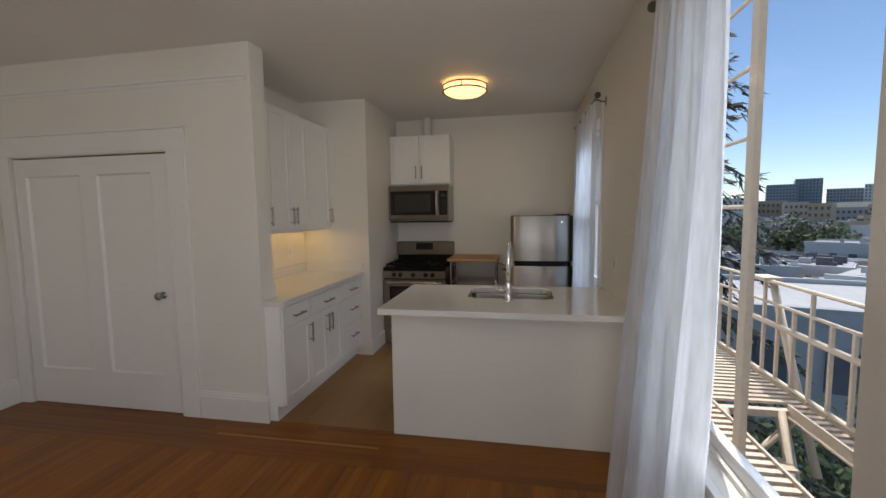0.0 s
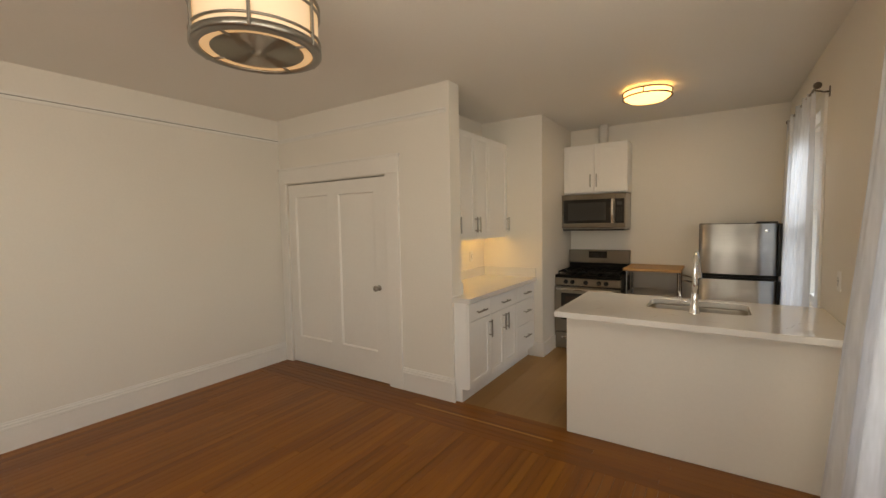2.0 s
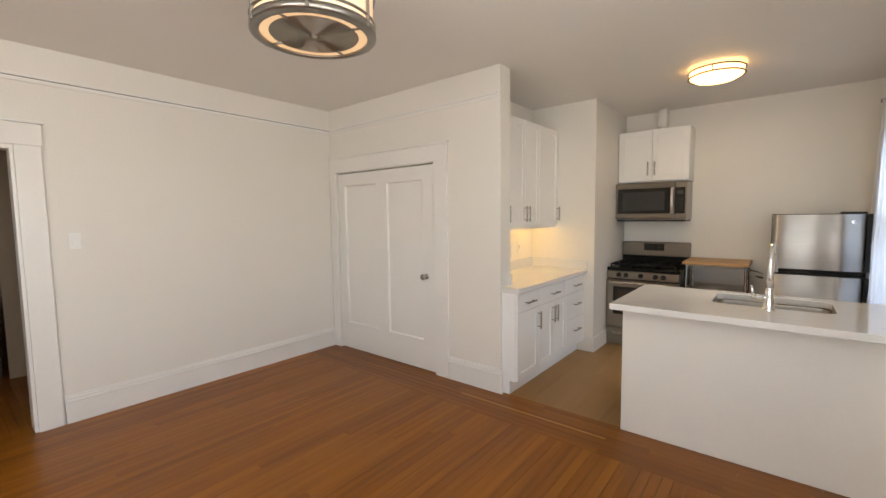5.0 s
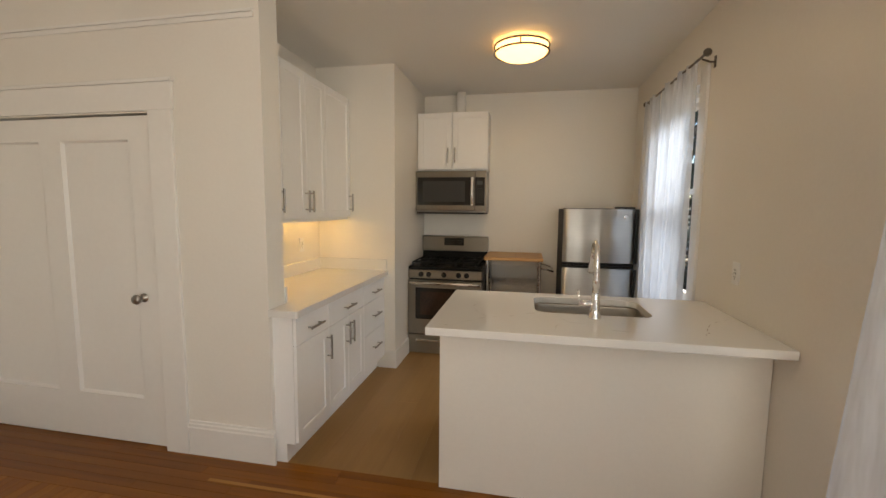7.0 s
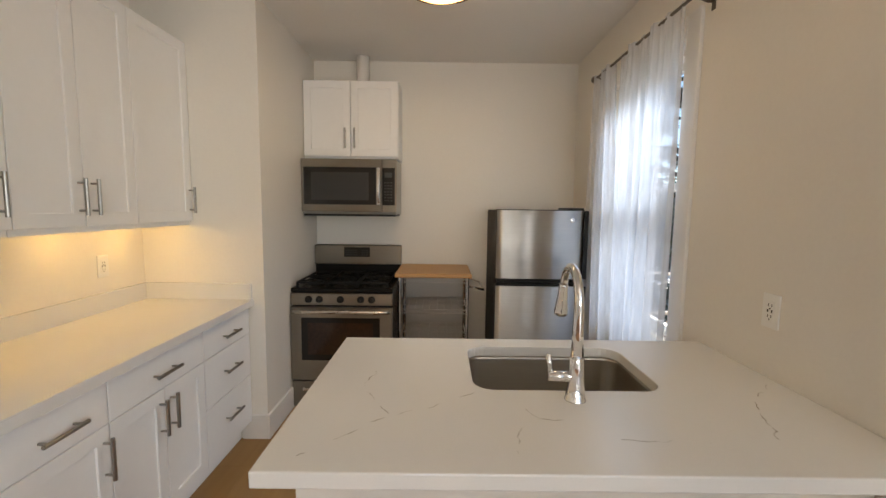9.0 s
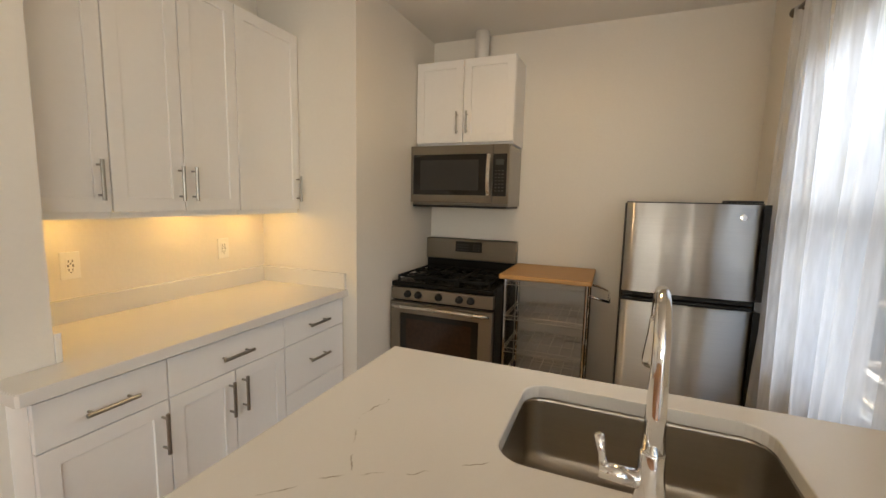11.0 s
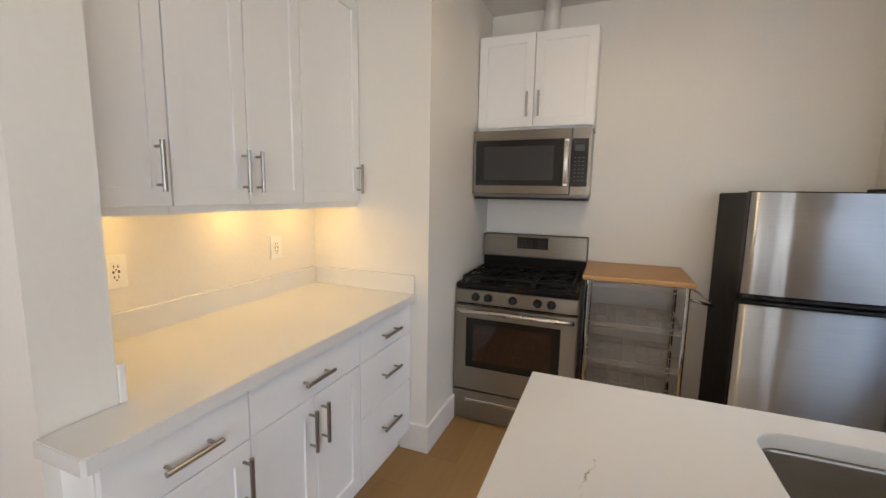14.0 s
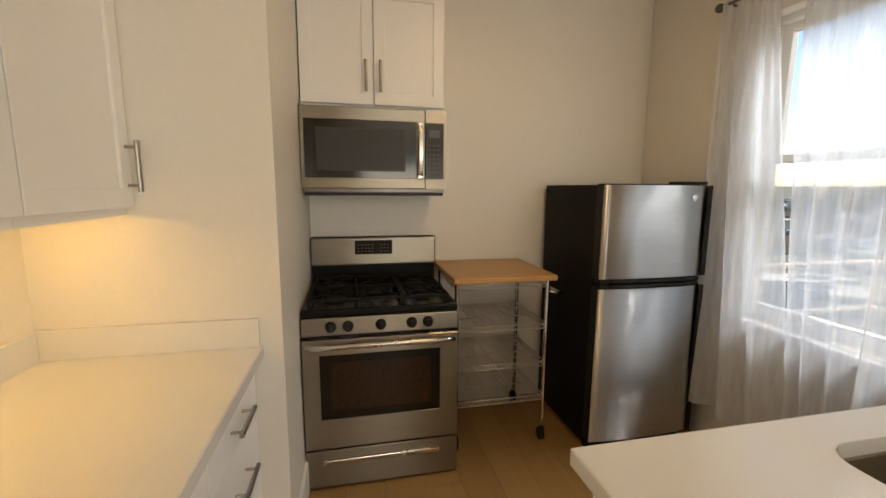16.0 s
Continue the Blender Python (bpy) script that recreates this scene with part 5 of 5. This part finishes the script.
def building(az, dist, width, depth, z_top, wall, roof, storeys=0, bays=0, label="low flat-roofed building in the city below", name="house", turn=0.0, clutter=0, win=(0.9, 1.3)):
    """A flat-roofed building at a bearing from the window, its front turned to us."""
    cx, cy = 0.2 + dist * math.sin(radians(az)), 0.2 + dist * math.cos(radians(az))
    base = height_at(cx, cy) - 3
    h = z_top - base
    root = thing(name, (cx, cy, base), label, "building", "city buildings")
    rot = Matrix.Rotation(radians(-az + turn), 4, "Z")

    def local(nm, bm, mat, lab=""):
        bmesh.ops.recalc_face_normals(bm, faces=bm.faces)
        me = bpy.data.meshes.new(nm)
        bm.to_mesh(me)
        bm.free()
        me.materials.append(mat)
        ob = new(nm, me)
        ob.parent = root
        return tagged(ob, lab)

    local("wall", boxes((-width / 2, width / 2, 0, depth, 0, h)), wall)
    local("roof", boxes((-width / 2 + 0.2, width / 2 - 0.2, 0.2, depth - 0.2, h, h + 0.12)), roof)
    local("parapet", boxes((-width / 2 - 0.1, width / 2 + 0.1, -0.1, 0.25, h - 0.2, h + 0.35), (-width / 2 - 0.1, width / 2 + 0.1, depth - 0.2, depth + 0.1, h - 0.2, h + 0.35)), wall)
    for s in range(storeys):
        for b in range(bays):
            ob = new("window", unit_box(PANE, win[0], 0.16, win[1]))
            ob.parent = root
            ob.location = (-width / 2 + width * (b + 0.5) / bays, -0.02, h - 1.9 - s * 3.0)
    rnd = random.Random(int(az * 100 + dist))
    for _ in range(clutter):
        x, y, s, tall = rnd.uniform(-width / 2 + 1, width / 2 - 1), rnd.uniform(1, depth - 1), rnd.uniform(0.15, 0.8), rnd.uniform(0.3, 1.1)
        local("roof_unit", boxes((x - s, x + s, y - s * 0.7, y + s * 0.7, h + 0.12, h + 0.12 + tall)), rnd.choice(ROOFS))
    root.matrix_basis = Matrix.Translation((cx, cy, base)) @ rot


W, G, TN, OC, BG = STUCCO
building(31, 19.5, 13, 8, -2.35, G, ROOFS[0], 2, 6, "grey neighbouring house with a pale flat roof and sash windows", turn=14, win=(1.1, 1.5))
building(37, 52, 9, 10, -5.0, W, ROOFS[0], 1, 5, "pale flat-roofed building below the window", turn=-10, clutter=16)
building(25.5, 60, 10, 12, -5.3, G, ROOFS[1], 1, 4, clutter=16, turn=8)
building(34.8, 84, 13, 9, -3.9, G, ROOFS[1], 1, 6, "long grey wall-like building", turn=-6, clutter=4)
building(37.5, 112, 15, 10, -2.2, W, ROOFS[0], 2, 6, "white building with a pale roof", turn=-12, clutter=4)
building(24.6, 250, 16, 16, 6.5, W, ROOFS[1], 5, 8, "white mid-rise apartment block", "apartment_building", turn=5, win=(0.9, 1.3))
building(27.3, 265, 13, 16, 5.2, OC, ROOFS[1], 5, 7, "ochre mid-rise apartment block", "apartment_building", turn=-4, win=(0.9, 1.3))
building(29.6, 255, 9, 14, 4.2, TN, ROOFS[1], 4, 5, "tan mid-rise apartment block", "apartment_building", turn=6, win=(0.9, 1.3))
building(31.4, 245, 8, 12, 3.4, OC, ROOFS[1], 4, 4, "ochre mid-rise apartment block", "apartment_building", turn=-8, win=(0.9, 1.3))
building(33.6, 270, 13, 12, 1.5, G, ROOFS[1], 3, 7, "long grey apartment block", "apartment_building", turn=4, win=(1.0, 1.3))
building(36.2, 260, 12, 12, 2.6, TN, ROOFS[1], 4, 6, "tan mid-rise apartment block", "apartment_building", turn=-4, win=(0.9, 1.3))
building(28.4, 520, 24, 30, 24.5, BG, ROOFS[2], 7, 10, "large grey hospital-like block on the hill", "apartment_building", turn=3, win=(1.3, 1.5))
building(30.5, 530, 20, 30, 29.5, BG, ROOFS[2], 9, 8, "tall grey block on the hill", "apartment_building", turn=3, win=(1.3, 1.5))
building(33.2, 560, 26, 30, 20, G, ROOFS[1], 5, 11, "grey apartment slab on the hill", "apartment_building", turn=-3, win=(1.3, 1.5))
building(35.2, 540, 12, 20, 22.5, W, ROOFS[1], 8, 5, "white tower on the hill", "apartment_building", turn=-3, win=(1.2, 1.5))
building(37.6, 550, 30, 30, 19, TN, ROOFS[1], 6, 10, "tan apartment slab on the hill", "apartment_building", turn=-3, win=(1.3, 1.5))
building(22.0, 500, 34, 30, 13, G, ROOFS[1], 4, 10, "grey apartment block on the hill", "apartment_building", turn=5, win=(1.3, 1.5))
rnd = random.Random(5)
for k in range(150):
    az, dist = rnd.uniform(21, 42) if k % 5 else rnd.uniform(42, 58), 34 + 200 * rnd.random() ** 1.25
    building(az, dist, rnd.uniform(4, 8), rnd.uniform(5, 11), -6.6 + rnd.uniform(-0.9, 0.9) + max(0, dist - 90) * 0.034, rnd.choice(STUCCO), rnd.choice((ROOFS[0], ROOFS[0], ROOFS[1], ROOFS[2])), 1, 3, turn=rnd.uniform(-30, 30), clutter=9 if dist < 90 else 5, win=(0.8, 1.2))


def leaf_cloud(bm, centre, radius, count, size, rnd):
    for _ in range(count):
        d = Vector((rnd.gauss(0, 1), rnd.gauss(0, 1), rnd.gauss(0, 0.8))).normalized() * radius * rnd.uniform(0.55, 1.05)
        p = Vector(centre) + d
        u = Vector((rnd.uniform(-1, 1), rnd.uniform(-1, 1), rnd.uniform(-1, 1))).normalized()
        v = u.orthogonal().normalized()
        s = size * rnd.uniform(0.6, 1.3)
        bm.faces.new([bm.verts.new(p + q) for q in (u * s, v * s * 0.45, -u * s, -v * s * 0.45)])


def broad_tree(az, dist, base, tall, spread, seed, clumps, leaves, size, label):
    rnd = random.Random(seed)
    x, y = 0.2 + dist * math.sin(radians(az)), 0.2 + dist * math.cos(radians(az))
    t = thing("tree", (x, y, base), label, "tree", "garden trees")
    bm = bmesh.new()
    tube(bm, [(x, y, base), (x + 0.1, y, base + tall * 0.35), (x, y + 0.1, base + tall * 0.7)], [spread * 0.09, spread * 0.06, spread * 0.02], 8)
    for k in range(6):
        a = k * 1.1
        tube(bm, [(x, y, base + tall * 0.35), (x + spread * 0.5 * math.cos(a), y + spread * 0.5 * math.sin(a), base + tall * 0.7)], [spread * 0.035, spread * 0.01], 6)
    part("trunk", bm, BARK, t)
    bm = bmesh.new()
    for _ in range(clumps):
        a, r = rnd.uniform(0, math.tau), spread * rnd.uniform(0.1, 0.85)
        leaf_cloud(bm, (x + r * math.cos(a), y + r * math.sin(a), base + tall * rnd.uniform(0.45, 0.95)), spread * rnd.uniform(0.22, 0.38), leaves, size, rnd)
    part("crown", bm, LEAF, t, "dense green leaves")


broad_tree(33, 10.5, -9.5, 7.2, 2.6, 3, 26, 90, 0.12, "leafy green garden tree below the fire escape")
broad_tree(40, 9.0, -9.5, 6.8, 2.4, 4, 22, 90, 0.12, "leafy green garden tree below the fire escape")
broad_tree(27, 13, -9.5, 6.0, 2.4, 6, 22, 80, 0.12, "leafy green garden tree below the fire escape")
for az, dist, tall, spread, seed in ((29, 100, 9.5, 6.0, 11), (31.2, 96, 9.0, 5.0, 12), (33, 108, 8.0, 5.0, 13), (38, 190, 14, 9, 14), (23, 120, 9, 6, 15), (41, 150, 12, 8, 16), (45, 120, 9, 6, 17)):
    x, y = dist * math.sin(radians(az)), dist * math.cos(radians(az))
    broad_tree(az, dist, height_at(x, y) - 1, tall, spread, seed, 20, 45, spread * 0.09, "dark round street tree far below")


def conifer(x, y, base, tall, seed):
    """A tall conifer with drooping whorls of needled boughs."""
    rnd = random.Random(seed)
    t = thing("conifer", (x, y, base), "tall dark conifer with drooping needled boughs beside the fire escape", "tree")
    bm = bmesh.new()
    tube(bm, [(x, y, base), (x + 0.05, y, base + tall * 0.5), (x, y + 0.04, base + tall)], [0.3, 0.17, 0.02], 10)
    part("trunk", bm, BARK, t)
    boughs, bm = bmesh.new(), bmesh.new()
    z = base + 3.5
    while z < base + tall - 0.4:
        f = 1 - (z - base) / tall
        for _ in range(6):
            a, length = rnd.uniform(0, math.tau), (0.65 + 2.7 * f) * rnd.uniform(0.7, 1.1)
            way = Vector((math.cos(a), math.sin(a), 0))
            pts = [Vector((x, y, z)) + way * length * s + Vector((0, 0, 0.35 * length * (s - 1.55 * s * s))) for s in (0, 0.25, 0.5, 0.75, 1.0)]
            tube(boughs, pts, [0.035, 0.028, 0.02, 0.012, 0.005], 5)
            for k in range(int(length * 15)):
                s = rnd.uniform(0.15, 1.0)
                i = min(3, int(s * 4))
                p = pts[i].lerp(pts[i + 1], s * 4 - i)
                side = Vector((-way.y, way.x, 0)) * rnd.choice((-1, 1))
                tip = p + side * rnd.uniform(0.1, 0.34) * (1.2 - 0.6 * s) + way * rnd.uniform(0.05, 0.2) + Vector((0, 0, rnd.uniform(-0.22, 0.03)))
                for _ in range(6):
                    q = p.lerp(tip, rnd.uniform(0.1, 1.0))
                    d = (tip - p).normalized() * 0.15 + Vector((rnd.uniform(-1, 1), rnd.uniform(-1, 1), rnd.uniform(-0.9, 0.5))) * 0.07
                    n = d.orthogonal().normalized() * 0.026
                    bm.faces.new([bm.verts.new(v) for v in (q - n, q + d, q + n)])
        z += rnd.uniform(0.2, 0.34)
    part("boughs", boughs, BARK, t)
    part("needles", bm, NEEDLE, t, "dark green needles")


conifer(2.4, 8.1, -9.5, 18.0, 2)

# ---- floor boards ----
def board_mesh(mat, ease=0.012):
    """A unit board with its top at zero and slightly eased edges."""
    bm = bmesh.new()
    lo = [bm.verts.new((x, y, -0.016)) for x, y in ((-0.5, -0.5), (0.5, -0.5), (0.5, 0.5), (-0.5, 0.5))]
    mid = [bm.verts.new((x, y, -0.0012)) for x, y in ((-0.5, -0.5), (0.5, -0.5), (0.5, 0.5), (-0.5, 0.5))]
    top = [bm.verts.new((x, y, 0.0)) for x, y in ((-0.5 + ease, -0.4994), (0.5 - ease, -0.4994), (0.5 - ease, 0.4994), (-0.5 + ease, 0.4994))]
    for a, b in ((lo, mid), (mid, top)):
        for k in range(4):
            bm.faces.new((a[k], a[(k + 1) % 4], b[(k + 1) % 4], b[k]))
    bm.faces.new(top)
    me = bpy.data.meshes.new("board")
    bm.to_mesh(me)
    bm.free()
    me.materials.append(mat)
    return me


def lay(me, x, y, w, length, turned=False):
    ob = new("floor_board", me)
    ob.parent = FLOOR
    ob.matrix_parent_inverse = Matrix.Translation(-PLACE[FLOOR])
    ob.location, ob.scale = (x, y, 0), (w - (0.0005 if me == oak else 0.0012), length - 0.0008, 1)
    if turned:
        ob.rotation_euler = (0, 0, radians(90))


rnd = random.Random(9)
fir, fir_x, oak = board_mesh(FIR), board_mesh(FIR_X), board_mesh(OAK, 0.002)
BORDER, EDGE = 2.47, 2.90
n = 82
w = (XW - XL) / n
for i in range(n):
    x, y = XL + (i + 0.5) * w, -0.55
    while y < BORDER - 1e-6:
        end = y + rnd.uniform(0.9, 2.2)
        end = BORDER if end > BORDER - 0.35 else end
        lay(fir, x, (y + end) / 2, w, end - y)
        y = end
for i in range(7):
    w2 = (EDGE - BORDER) / 7
    x = XL
    while x < XW - 1e-6:
        end = x + rnd.uniform(1.2, 2.4)
        end = XW if end > XW - 0.4 else end
        lay(fir_x, (x + end) / 2, BORDER + (i + 0.5) * w2, w2, end - x, True)
        x = end
for i in range(16):
    w3 = (XW - XN) / 16
    x, y = XN + (i + 0.5) * w3, EDGE
    while y < YK - 1e-6:
        end = y + rnd.uniform(0.8, 1.5)
        end = YK if end > YK - 0.35 else end
        lay(oak, x, (y + end) / 2, w3, end - y)
        y = end
part("inlay_strip", boxes((-1.95, -0.748, 2.664, 2.686, -0.004, 0.0012), bevel=0.0006), FIR_PALE, FLOOR, "pale inlay strip")
bm = bmesh.new()
for i in range(n):
    box(bm, XL + i * w + 0.0006, XL + (i + 1) * w - 0.0006, YB, -0.5512, -0.016, 0.0)
for i in range(36):
    box(bm, -9.1, XL - 0.001, -1.45 + i * 0.0535 + 0.0006, -1.45 + (i + 1) * 0.0535 - 0.0006, -0.016, 0.0)
ob = part("far_boards", bm, FIR, FLOOR)
tagged(ob, "floor boards behind and in the hallway", kind="stuff")
